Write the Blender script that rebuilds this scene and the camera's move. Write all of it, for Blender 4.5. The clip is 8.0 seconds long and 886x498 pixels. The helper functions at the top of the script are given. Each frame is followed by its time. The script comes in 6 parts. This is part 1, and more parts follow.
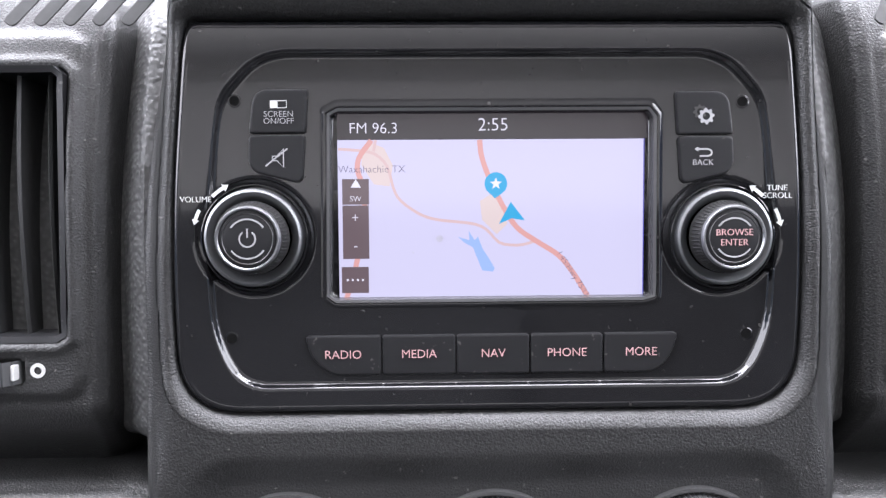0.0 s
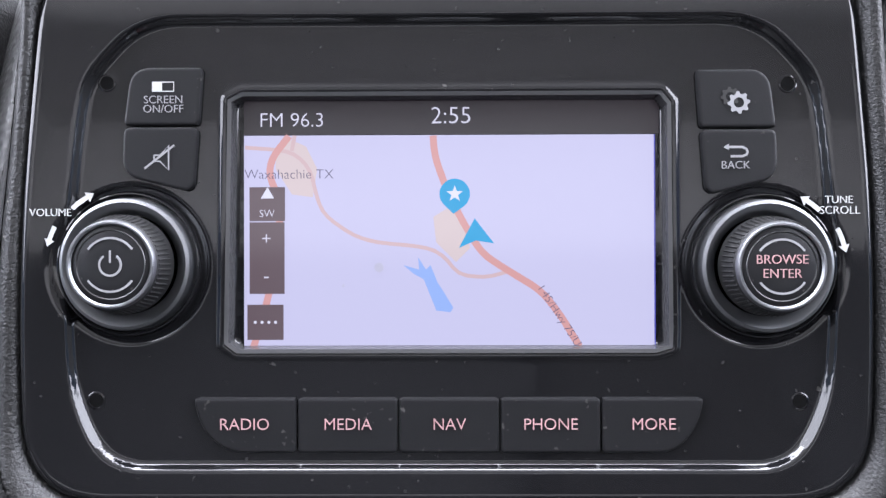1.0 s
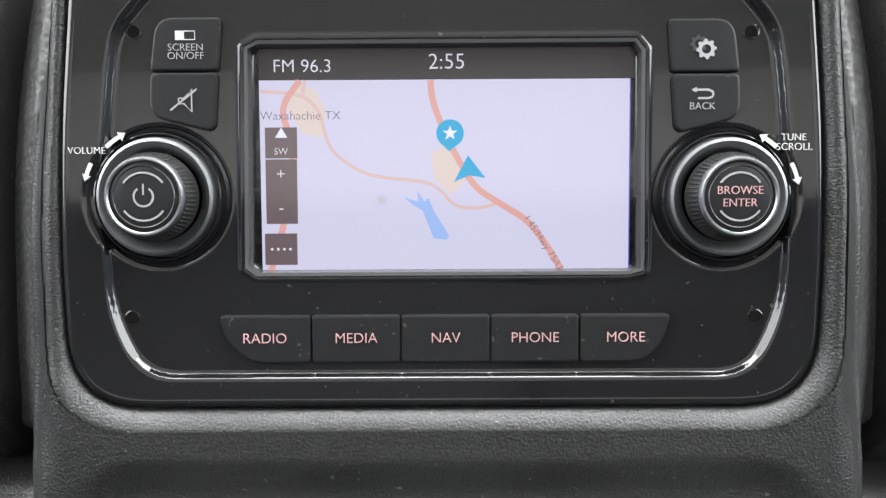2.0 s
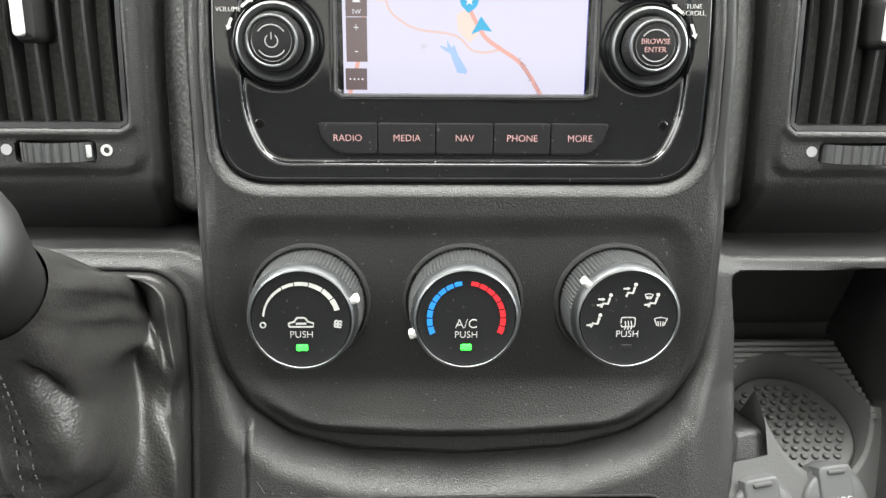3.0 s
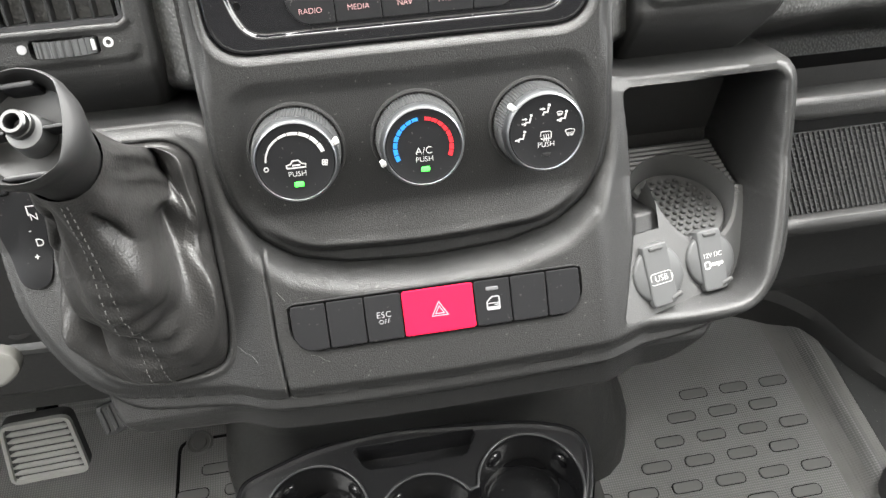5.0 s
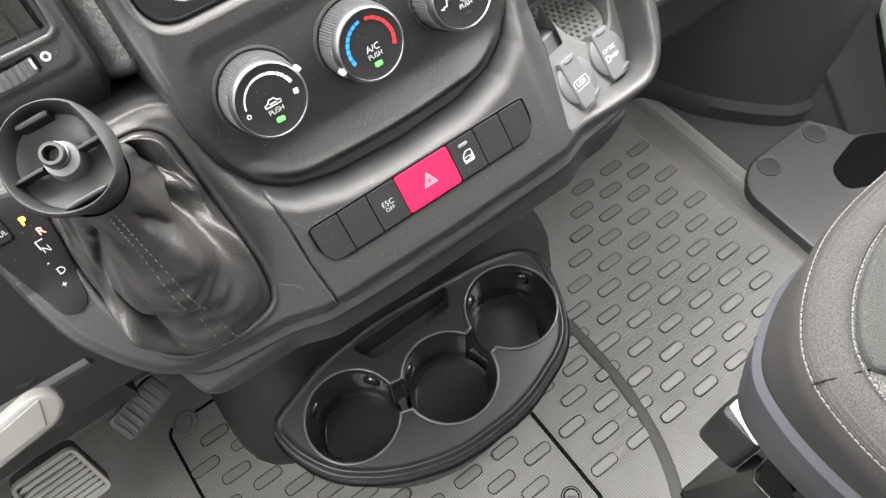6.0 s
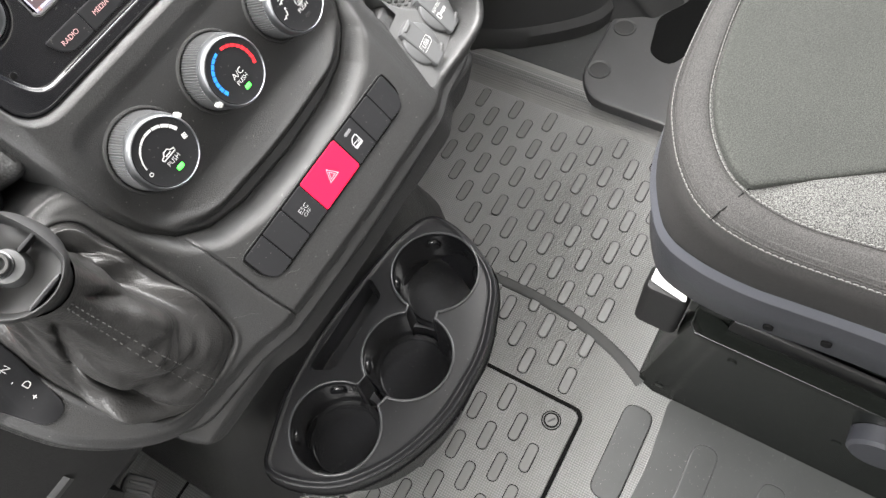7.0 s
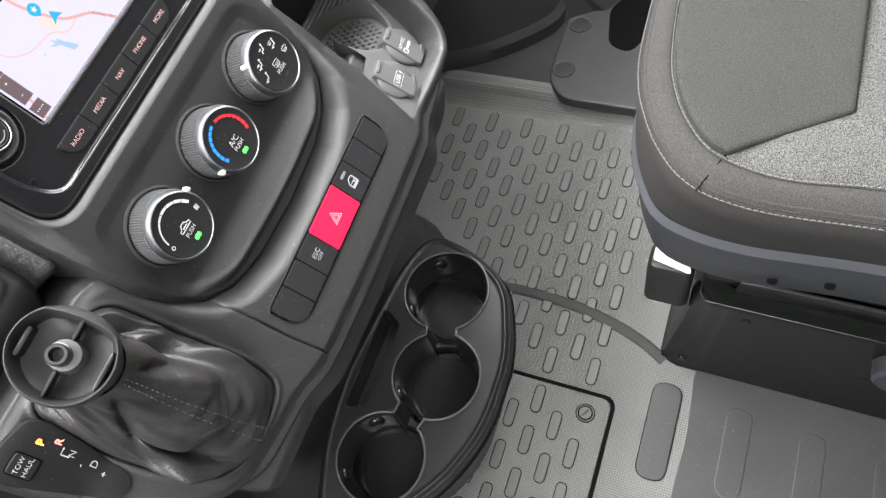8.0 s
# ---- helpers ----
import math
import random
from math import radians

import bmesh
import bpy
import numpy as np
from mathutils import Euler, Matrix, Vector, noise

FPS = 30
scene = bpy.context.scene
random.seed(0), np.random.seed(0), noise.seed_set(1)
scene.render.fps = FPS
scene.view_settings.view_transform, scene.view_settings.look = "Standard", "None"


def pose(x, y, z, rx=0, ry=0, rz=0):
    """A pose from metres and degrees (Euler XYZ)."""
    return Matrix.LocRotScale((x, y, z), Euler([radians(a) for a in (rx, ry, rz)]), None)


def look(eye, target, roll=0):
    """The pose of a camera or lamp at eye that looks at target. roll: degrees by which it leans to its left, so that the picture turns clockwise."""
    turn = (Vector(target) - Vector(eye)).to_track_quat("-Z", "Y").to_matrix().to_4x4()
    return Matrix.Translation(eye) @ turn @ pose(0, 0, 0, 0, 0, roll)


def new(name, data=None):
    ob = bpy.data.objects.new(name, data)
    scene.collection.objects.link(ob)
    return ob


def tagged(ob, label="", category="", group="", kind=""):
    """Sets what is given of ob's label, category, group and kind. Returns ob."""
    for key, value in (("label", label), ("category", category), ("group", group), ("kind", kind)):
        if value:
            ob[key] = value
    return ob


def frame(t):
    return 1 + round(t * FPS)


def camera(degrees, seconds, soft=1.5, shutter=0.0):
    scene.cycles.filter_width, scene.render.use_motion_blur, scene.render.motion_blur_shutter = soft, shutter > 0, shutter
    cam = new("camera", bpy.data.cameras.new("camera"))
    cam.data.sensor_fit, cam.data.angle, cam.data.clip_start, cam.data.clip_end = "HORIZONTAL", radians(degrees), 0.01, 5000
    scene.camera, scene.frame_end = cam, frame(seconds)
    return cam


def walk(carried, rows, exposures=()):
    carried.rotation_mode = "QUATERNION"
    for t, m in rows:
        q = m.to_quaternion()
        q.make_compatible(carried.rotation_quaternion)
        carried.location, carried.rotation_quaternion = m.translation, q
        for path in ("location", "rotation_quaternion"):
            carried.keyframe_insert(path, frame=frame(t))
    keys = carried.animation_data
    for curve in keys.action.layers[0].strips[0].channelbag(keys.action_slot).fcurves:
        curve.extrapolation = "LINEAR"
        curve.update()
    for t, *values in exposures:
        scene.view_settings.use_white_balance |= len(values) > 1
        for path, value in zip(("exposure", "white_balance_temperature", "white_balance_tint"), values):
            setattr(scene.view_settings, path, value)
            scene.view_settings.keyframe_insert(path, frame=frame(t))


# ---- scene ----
cam = camera(63.3, 8.0, soft=1.4)
PATH = [
    (0, (-0.022, 0.146, 0.938), (0.02, 1.871, -0.072), 0.2),
    (0.5, (-0.004, 0.188, 0.91), (0.005, 1.963, -0.011), -0.1),
    (1, (0.0, 0.199, 0.903), (-0.017, 1.985, 0.004), -0.4),
    (1.2, (0.0, 0.199, 0.902), (-0.024, 1.985, 0.002), -0.5),
    (2.3, (0.0, 0.143, 0.918), (0.011, 1.789, -0.217), 0.1),
    (2.4, (-0.005, 0.129, 0.923), (0.017, 1.746, -0.253), 0.5),
    (2.5, (-0.007, 0.122, 0.924), (0.013, 1.733, -0.26), 0.3),
    (3, (-0.019, 0.069, 0.95), (0.041, 1.592, -0.345), 1.4),
    (3.2, (-0.023, 0.047, 0.961), (0.049, 1.547, -0.358), 1.5),
    (3.5, (-0.027, 0.022, 0.973), (0.057, 1.493, -0.379), 1.7),
    (4, (-0.03, -0.009, 0.987), (0.069, 1.42, -0.409), 2.0),
    (4.5, (-0.031, -0.01, 0.988), (0.091, 1.353, -0.471), 1.4),
    (4.7, (-0.03, -0.01, 0.989), (0.117, 1.316, -0.502), 1.1),
    (5.8, (-0.124, -0.008, 1.04), (0.345, 0.923, -0.666), -4.8),
    (6, (-0.144, -0.013, 1.043), (0.374, 0.838, -0.691), -6.0),
    (6.5, (-0.173, -0.014, 1.052), (0.451, 0.678, -0.717), -7.7),
    (7, (-0.19, -0.019, 1.066), (0.534, 0.6, -0.693), -12.3),
    (7.5, (-0.199, -0.017, 1.078), (0.559, 0.599, -0.667), -17.5),
    (8, (-0.206, -0.024, 1.091), (0.569, 0.615, -0.639), -22.4),
]
walk(cam, [(t, look(eye, target, roll)) for t, eye, target, roll in PATH], exposures=[(0, 1.1, 5950, 17), (0.5, 1.05, 5850, 17), (1.2, 0.9, 5750, 17), (2.5, 1.1, 6450, 5), (3.5, 1.4, 6500, 5), (4.5, 1.6, 6500, 7), (6, 1.95, 6500, 11), (7, 1.75, 6450, 11), (8, 1.45, 6350, 11)])

# ---- light ----
world = bpy.data.worlds.new("world")
scene.world = world
world.use_nodes = True
wn = world.node_tree.nodes
sky = wn.new("ShaderNodeTexSky")
sky.sky_type = "NISHITA"
sky.sun_disc = False
sky.sun_elevation = radians(69)
sky.sun_rotation = radians(20)
wn["Background"].inputs["Strength"].default_value = 0.05
world.node_tree.links.new(sky.outputs["Color"], wn["Background"].inputs["Color"])
sun_data = bpy.data.lights.new("sun", "SUN")
sun_data.energy, sun_data.angle, sun_data.color = 0.9, radians(45), (1.0, 0.97, 0.93)
sun = new("sun", sun_data)
sun.matrix_world = look((0.35, 1.5, 4.2), (0, 0, 0))


def window_light(name, place, target, wide, high, power, colour):
    data = bpy.data.lights.new(name, "AREA")
    data.shape, data.size, data.size_y, data.energy, data.color = "RECTANGLE", wide, high, power, colour
    ob = new(name, data)
    ob.matrix_world = look(place, target)
    return ob


window_light("windscreen_light", (0.0, 0.72, 1.48), (0.0, 0.10, 1.00), 1.8, 0.80, 52, (1.0, 0.985, 0.96))
window_light("driver_window_light", (-0.94, 0.12, 1.40), (0.2, 0.05, 0.6), 0.80, 0.76, 8.5, (1.0, 0.985, 0.95))
window_light("passenger_window_light", (0.96, 0.12, 1.40), (0.1, 0.05, 0.5), 0.80, 0.76, 11, (1.0, 0.985, 0.95))

# ---- materials ----
def material(name, base, rough=0.5, metal=0.0, grain=0.0, grain_scale=900.0, stain=0.12, stain_scale=14.0, coat=0.0, emit=0.0, kind="noise", spec=0.5, dust=0.0, depth=0.0006, speckle=0.0, wrinkle=0.0):
    """A surface with a base colour, fine relief and two scales of wear."""
    m = bpy.data.materials.new(name)
    m.use_nodes = True
    nodes, links = m.node_tree.nodes, m.node_tree.links
    b = nodes["Principled BSDF"]
    b.inputs["Metallic"].default_value = metal
    b.inputs["Specular IOR Level"].default_value = spec
    b.inputs["Coat Weight"].default_value = coat
    b.inputs["Coat Roughness"].default_value = 0.03
    co = nodes.new("ShaderNodeTexCoord")
    big = nodes.new("ShaderNodeTexNoise")
    big.inputs["Scale"].default_value, big.inputs["Detail"].default_value = stain_scale, 4
    small = nodes.new("ShaderNodeTexNoise")
    small.inputs["Scale"].default_value, small.inputs["Detail"].default_value = grain_scale * 0.35, 3
    for t in (big, small):
        links.new(co.outputs["Object"], t.inputs["Vector"])
    mix = nodes.new("ShaderNodeMix")
    mix.data_type = "RGBA"
    mix.inputs["A"].default_value = (*[c * (1 - stain) for c in base], 1)
    mix.inputs["B"].default_value = (*[min(1, c * (1 + stain)) for c in base], 1)
    links.new(big.outputs["Fac"], mix.inputs["Factor"])
    last = mix.outputs["Result"]
    if dust:
        speck = nodes.new("ShaderNodeTexNoise")
        speck.inputs["Scale"].default_value, speck.inputs["Detail"].default_value = 420, 2
        links.new(co.outputs["Object"], speck.inputs["Vector"])
        ramp = nodes.new("ShaderNodeMapRange")
        ramp.inputs["From Min"].default_value, ramp.inputs["From Max"].default_value = 0.70, 0.76
        links.new(speck.outputs["Fac"], ramp.inputs["Value"])
        scale = nodes.new("ShaderNodeMath")
        scale.operation = "MULTIPLY"
        scale.inputs[1].default_value = dust
        links.new(ramp.outputs["Result"], scale.inputs[0])
        top = nodes.new("ShaderNodeMix")
        top.data_type = "RGBA"
        top.inputs["B"].default_value = (0.45, 0.43, 0.40, 1)
        links.new(last, top.inputs["A"])
        links.new(scale.outputs[0], top.inputs["Factor"])
        last = top.outputs["Result"]
    links.new(last, b.inputs["Base Color"])
    rr = nodes.new("ShaderNodeMapRange")
    rr.inputs["To Min"].default_value, rr.inputs["To Max"].default_value = max(0.02, rough * 0.85), min(1, rough * 1.15)
    links.new(small.outputs["Fac"], rr.inputs["Value"])
    links.new(rr.outputs["Result"], b.inputs["Roughness"])
    if grain:
        if kind == "leather":
            tex = nodes.new("ShaderNodeTexVoronoi")
            tex.feature = "SMOOTH_F1"
            tex.inputs["Scale"].default_value = grain_scale
            out = tex.outputs["Distance"]
        elif kind == "dots":
            tex = nodes.new("ShaderNodeTexVoronoi")
            tex.inputs["Scale"].default_value, tex.inputs["Randomness"].default_value = grain_scale, 0.0
            out = tex.outputs["Distance"]
        elif kind == "weave":
            tex = nodes.new("ShaderNodeTexWave")
            tex.inputs["Scale"].default_value = grain_scale
            tex.inputs["Distortion"].default_value = 0.6
            out = tex.outputs["Fac"]
        else:
            tex = nodes.new("ShaderNodeTexNoise")
            tex.inputs["Scale"].default_value, tex.inputs["Detail"].default_value = grain_scale, 2
            out = tex.outputs["Fac"]
        links.new(co.outputs["Object"], tex.inputs["Vector"])
        bump = nodes.new("ShaderNodeBump")
        bump.inputs["Strength"].default_value = grain
        bump.inputs["Distance"].default_value = depth
        bump.invert = kind in ("leather", "dots")
        if wrinkle:
            crease = nodes.new("ShaderNodeTexNoise")
            crease.inputs["Scale"].default_value, crease.inputs["Detail"].default_value = 150, 0.5
            crease.inputs["Distortion"].default_value = 0.3
            links.new(co.outputs["Object"], crease.inputs["Vector"])
            fold = nodes.new("ShaderNodeBump")
            fold.inputs["Strength"].default_value, fold.inputs["Distance"].default_value = wrinkle, 0.0016
            links.new(crease.outputs["Fac"], fold.inputs["Height"])
            links.new(fold.outputs["Normal"], bump.inputs["Normal"])
        if speckle:
            tone = nodes.new("ShaderNodeMapRange")
            lo, hi = (0.32, 0.68) if kind == "noise" else (0.55, 0.05)
            tone.inputs["From Min"].default_value, tone.inputs["From Max"].default_value = lo, hi
            tone.inputs["To Min"].default_value, tone.inputs["To Max"].default_value = 1 - speckle, 1 + speckle
            links.new(out, tone.inputs["Value"])
            times = nodes.new("ShaderNodeVectorMath")
            times.operation = "SCALE"
            links.new(last, times.inputs[0])
            links.new(tone.outputs["Result"], times.inputs["Scale"])
            links.new(times.outputs["Vector"], b.inputs["Base Color"])
        links.new(out, bump.inputs["Height"])
        links.new(bump.outputs["Normal"], b.inputs["Normal"])
    if emit:
        b.inputs["Emission Color"].default_value = (*base, 1)
        b.inputs["Emission Strength"].default_value = emit
    return m


TRIM = material("grained_trim_plastic", (0.018, 0.018, 0.0178), 0.40, grain=0.9, grain_scale=1350, dust=0.16, depth=0.00035, speckle=0.45)
TRIM_SOFT = material("recess_plastic", (0.019, 0.019, 0.019), 0.38, grain=0.55, grain_scale=1300, dust=0.2, speckle=0.3)
DASH = material("leather_grain_plastic", (0.070, 0.070, 0.069), 0.46, grain=0.8, grain_scale=520, kind="leather", depth=0.0006, speckle=0.3)
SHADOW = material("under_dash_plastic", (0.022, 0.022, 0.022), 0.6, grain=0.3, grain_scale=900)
GLOSS = material("gloss_black_plastic", (0.008, 0.008, 0.009), 0.09, stain=0.1, dust=0.10, coat=0.3)
KEY = material("key_black_plastic", (0.014, 0.014, 0.015), 0.38, spec=0.22, grain=0.04, grain_scale=1800, dust=0.12)
DIALSIDE = material("ridged_dial_plastic", (0.050, 0.051, 0.052), 0.36, grain=0.1, grain_scale=1600)
SLOTSHADE = material("slot_shade_black", (0.014, 0.014, 0.014), 0.7)
KNOB = material("soft_knob_plastic", (0.016, 0.016, 0.016), 0.45, spec=0.4, grain=0.1, grain_scale=1600)
CHROME = material("satin_chrome", (0.30, 0.31, 0.32), 0.36, metal=1.0, stain=0.05)
STEEL = material("dark_satin_metal", (0.09, 0.09, 0.09), 0.32, metal=1.0, stain=0.05)
SATIN = material("satin_grey_metal", (0.25, 0.255, 0.265), 0.40, metal=1.0, stain=0.05)
LEGEND = material("grey_key_print", (0.30, 0.30, 0.31), 0.5, stain=0.03)
WHITE = material("white_print", (0.50, 0.50, 0.49), 0.5, stain=0.03)
PINK = material("backlit_legend", (0.42, 0.25, 0.25), 0.5, stain=0.02, emit=0.22)
RED = material("red_hazard_plastic", (0.66, 0.008, 0.042), 0.42, spec=0.25, stain=0.05, grain=0.1, grain_scale=1600)
BLUEPRINT = material("blue_print", (0.02, 0.22, 0.68), 0.45, stain=0.03)
REDPRINT = material("red_print", (0.72, 0.02, 0.03), 0.45, stain=0.03)
GREEN = material("green_lamp", (0.05, 1.0, 0.05), 0.4, stain=0.01, emit=1.6)
AMBER = material("amber_lamp", (1.0, 0.45, 0.05), 0.4, stain=0.01, emit=1.4)
REDLAMP = material("red_lamp", (1.0, 0.25, 0.2), 0.4, stain=0.01, emit=0.5)
GREYTRAY = material("grey_insert_plastic", (0.064, 0.064, 0.064), 0.5, grain=0.3, grain_scale=1100, dust=0.1)
GREYCAP = material("grey_cap_plastic", (0.064, 0.065, 0.066), 0.48, grain=0.1, grain_scale=1500)
PEDAL = material("grey_pedal_rubber", (0.36, 0.36, 0.34), 0.55, grain=0.2, grain_scale=900)
LEATHER = material("black_leather", (0.025, 0.0243, 0.0236), 0.39, spec=0.5, grain=0.8, grain_scale=900, kind="leather", stain=0.12, depth=0.00028, wrinkle=0.12, speckle=0.15)
THREAD = material("grey_thread", (0.085, 0.085, 0.082), 0.8, grain=0.3)
MAT = material("rubber_mat", (0.165, 0.165, 0.160), 0.32, spec=0.65, grain=0.9, grain_scale=285, kind="dots", stain=0.24, stain_scale=7, dust=0.15, depth=0.0015, speckle=0.35)
MATPILL = material("rubber_mat_stud", (0.125, 0.125, 0.121), 0.52, grain=0.15, grain_scale=900, stain=0.2, dust=0.2)
MATDARK = material("dark_rubber", (0.05, 0.05, 0.05), 0.55, grain=0.3, grain_scale=700)
TRAY = material("cup_tray_plastic", (0.013, 0.013, 0.014), 0.32, spec=0.4, grain=0.35, grain_scale=1500, dust=0.2)
# Paler than tray and cups: an edge's highlight put into the colour.
LITRIM = material("lit_rim_plastic", (0.055, 0.055, 0.057), 0.22, grain=0.1, grain_scale=1200)
CUP = material("cup_liner_plastic", (0.012, 0.012, 0.013), 0.18, grain=0.08, grain_scale=900, dust=0.1)
FABRIC = material("seat_fabric", (0.023, 0.024, 0.0215), 0.9, grain=0.7, grain_scale=900, stain=0.16, spec=0.2, depth=0.0010, speckle=0.4)
FABRIC2 = material("seat_side_fabric", (0.029, 0.028, 0.027), 0.92, grain=0.7, grain_scale=1000, stain=0.14, spec=0.2, depth=0.0010, speckle=0.4)
TWEED = material("speckled_insert_fabric", (0.060, 0.060, 0.057), 0.95, grain=1.0, grain_scale=1000, depth=0.0012, speckle=0.75, stain=0.1, spec=0.2)
STITCH = material("white_stitching", (0.11, 0.109, 0.104), 0.8)
SEATTRIM = material("seat_shell_plastic", (0.030, 0.031, 0.036), 0.40, grain=0.3, grain_scale=1200)
# Lighter copy of the shell plastic, with light from above in its colour.
SEATLIPLIT = material("lit_shell_lip_plastic", (0.060, 0.062, 0.070), 0.30, grain=0.2, grain_scale=1200)
STEELBOX = material("black_painted_steel", (0.007, 0.008, 0.007), 0.24, spec=0.35, grain=0.1, grain_scale=600, dust=0.15)
# Near-black colour stands in for the shade in gaps modelled without depth.
GAPSHADE = material("gap_shade_black", (0.004, 0.004, 0.004), 0.9, spec=0.1)
MATSMOOTH = material("smooth_shaded_rubber", (0.030, 0.031, 0.031), 0.50, spec=0.35, grain=0.25, grain_scale=700, stain=0.3, stain_scale=9, dust=0.25)
# Smooth worn rubber, coloured darker to take in the shade lying on it.
MATSLICK = material("worn_smooth_shaded_rubber", (0.042, 0.044, 0.043), 0.42, spec=0.5, grain=0.3, grain_scale=700, stain=0.35, stain_scale=11, dust=0.35)
MATEDGE = material("mat_edge_rubber", (0.14, 0.138, 0.132), 0.5, grain=0.5, grain_scale=285, kind="dots", stain=0.3, stain_scale=12, depth=0.002)
SEAMDARK = material("dark_seam_rubber", (0.058, 0.058, 0.057), 0.7, spec=0.15)
PAPER = material("white_label_paper", (0.60, 0.60, 0.60), 0.6, stain=0.03)
HEADLINER = material("light_headliner", (0.48, 0.47, 0.45), 0.9, grain=0.4, grain_scale=300)
DOORTRIM = material("grey_door_plastic", (0.075, 0.077, 0.076), 0.55, grain=0.4, grain_scale=700)
STEPRUBBER = material("dark_step_rubber", (0.046, 0.046, 0.047), 0.48, grain=0.25, grain_scale=800, stain=0.2, dust=0.15)
# Door plastic again, darkened to carry the shade of the footwell.
KICKSHADE = material("shaded_door_plastic", (0.040, 0.040, 0.040), 0.55, grain=0.4, grain_scale=700)
PALELEVER = material("pale_grey_lever", (0.20, 0.197, 0.185), 0.5, stain=0.08)


# ---- mesh tools ----
STACK = pose(0, 0.34, 0.783, 63, 0, 0)


def thing(name, m, label, category, kind="", group=""):
    ob = new(name)
    ob.empty_display_size = 0.02
    ob.matrix_world = m
    return tagged(ob, label, category, group, kind)


def part(name, geo, mat, parent=None, label="", m=None, smooth=35, kind=""):
    """One mesh object from (vertices, faces), under a thing or a part."""
    verts, faces = geo
    me = bpy.data.meshes.new(name)
    me.from_pydata([tuple(map(float, v)) for v in verts], [], [tuple(map(int, f)) for f in faces])
    me.materials.append(mat)
    if smooth:
        me.polygons.foreach_set("use_smooth", [True] * len(me.polygons))
        me.set_sharp_from_angle(angle=radians(smooth))
    me.update()
    ob = new(name, me)
    if parent is not None:
        ob.parent = parent
    if m is not None:
        ob.matrix_basis = m
    return tagged(ob, label, kind=kind)


def cat(*geos):
    verts, faces = [], []
    for v, f in geos:
        base = len(verts)
        verts += list(v)
        faces += [tuple(i + base for i in face) for face in f]
    return verts, faces


def moved(geo, m):
    return [tuple(m @ Vector(v)) for v in geo[0]], geo[1]


def loft(rings, cap0=False, cap1=False, closed=True):
    """Skins a row of rings with equal numbers of points. Anticlockwise rings that rise face outwards."""
    n = len(rings[0])
    verts = [tuple(p) for r in rings for p in r]
    faces = []
    for i in range(len(rings) - 1):
        for j in range(n if closed else n - 1):
            k = (j + 1) % n
            faces.append((i * n + j, i * n + k, (i + 1) * n + k, (i + 1) * n + j))
    if cap0:
        faces.append(tuple(reversed(range(n))))
    if cap1:
        faces.append(tuple((len(rings) - 1) * n + j for j in range(n)))
    return verts, faces


def circle(cx, cy, r, z, n=48, ry=None):
    return [(cx + r * math.cos(2 * math.pi * i / n), cy + (ry or r) * math.sin(2 * math.pi * i / n), z) for i in range(n)]


def revolve(profile, cx=0.0, cy=0.0, n=48, cap0=False, cap1=True):
    return loft([circle(cx, cy, r, z, n) for r, z in profile], cap0, cap1)


def rounded(points, r, m=96):
    """A polygon with rounded corners, as m evenly spaced points."""
    pts = [Vector(p) for p in points]
    n = len(pts)
    out = []
    for i in range(n):
        a, b, c = pts[i - 1], pts[i], pts[(i + 1) % n]
        ri = r[i] if isinstance(r, (list, tuple)) else r
        d1, d2 = (a - b), (c - b)
        k = min(ri, d1.length * 0.48, d2.length * 0.48)
        p, q = b + d1.normalized() * k, b + d2.normalized() * k
        for s in range(9):
            t = s / 8
            out.append((1 - t) ** 2 * p + 2 * t * (1 - t) * b + t * t * q)
    return resample([(p.x, p.y) for p in out], m)


def resample(points, m, closed=True):
    a = np.array(points, float)
    if closed:
        a = np.vstack([a, a[:1]])
    d = np.r_[0, np.cumsum(np.hypot(*np.diff(a, axis=0).T))]
    t = np.linspace(0, d[-1], m, endpoint=not closed)
    return np.c_[np.interp(t, d, a[:, 0]), np.interp(t, d, a[:, 1])]


def shrink(poly, d):
    """A closed line of points moved inwards by d (anticlockwise polygons)."""
    a = np.asarray(poly, float)
    t = np.roll(a, -1, 0) - np.roll(a, 1, 0)
    t /= np.maximum(np.hypot(*t.T), 1e-9)[:, None]
    return a + d * np.c_[-t[:, 1], t[:, 0]]


def blend(a, b, t):
    return a * (1 - t) + b * t


def at_z(poly, z):
    return [(x, y, z) for x, y in poly]


def slab(poly, z0, z1, bevel=0.0008):
    """A plate of the polygon's shape with bevelled upper edges."""
    return loft([at_z(poly, z0), at_z(poly, z1 - bevel), at_z(shrink(poly, bevel * 0.35), z1 - bevel * 0.3), at_z(shrink(poly, bevel), z1), at_z(shrink(poly, bevel * 1.5), z1)], True, True)


def box(x0, x1, y0, y1, z0, z1, r=0.002, m=32, bevel=None):
    poly = rounded([(x0, y0), (x1, y0), (x1, y1), (x0, y1)], r, m)
    return slab(poly, z0, z1, bevel if bevel is not None else min(r, (z1 - z0) * 0.4))


def ring_plate(outer, inner, z0, z1):
    """A flat frame between two lines of equal numbers of points."""
    return loft([at_z(outer, z0), at_z(outer, z1), at_z(inner, z1), at_z(inner, z0)])


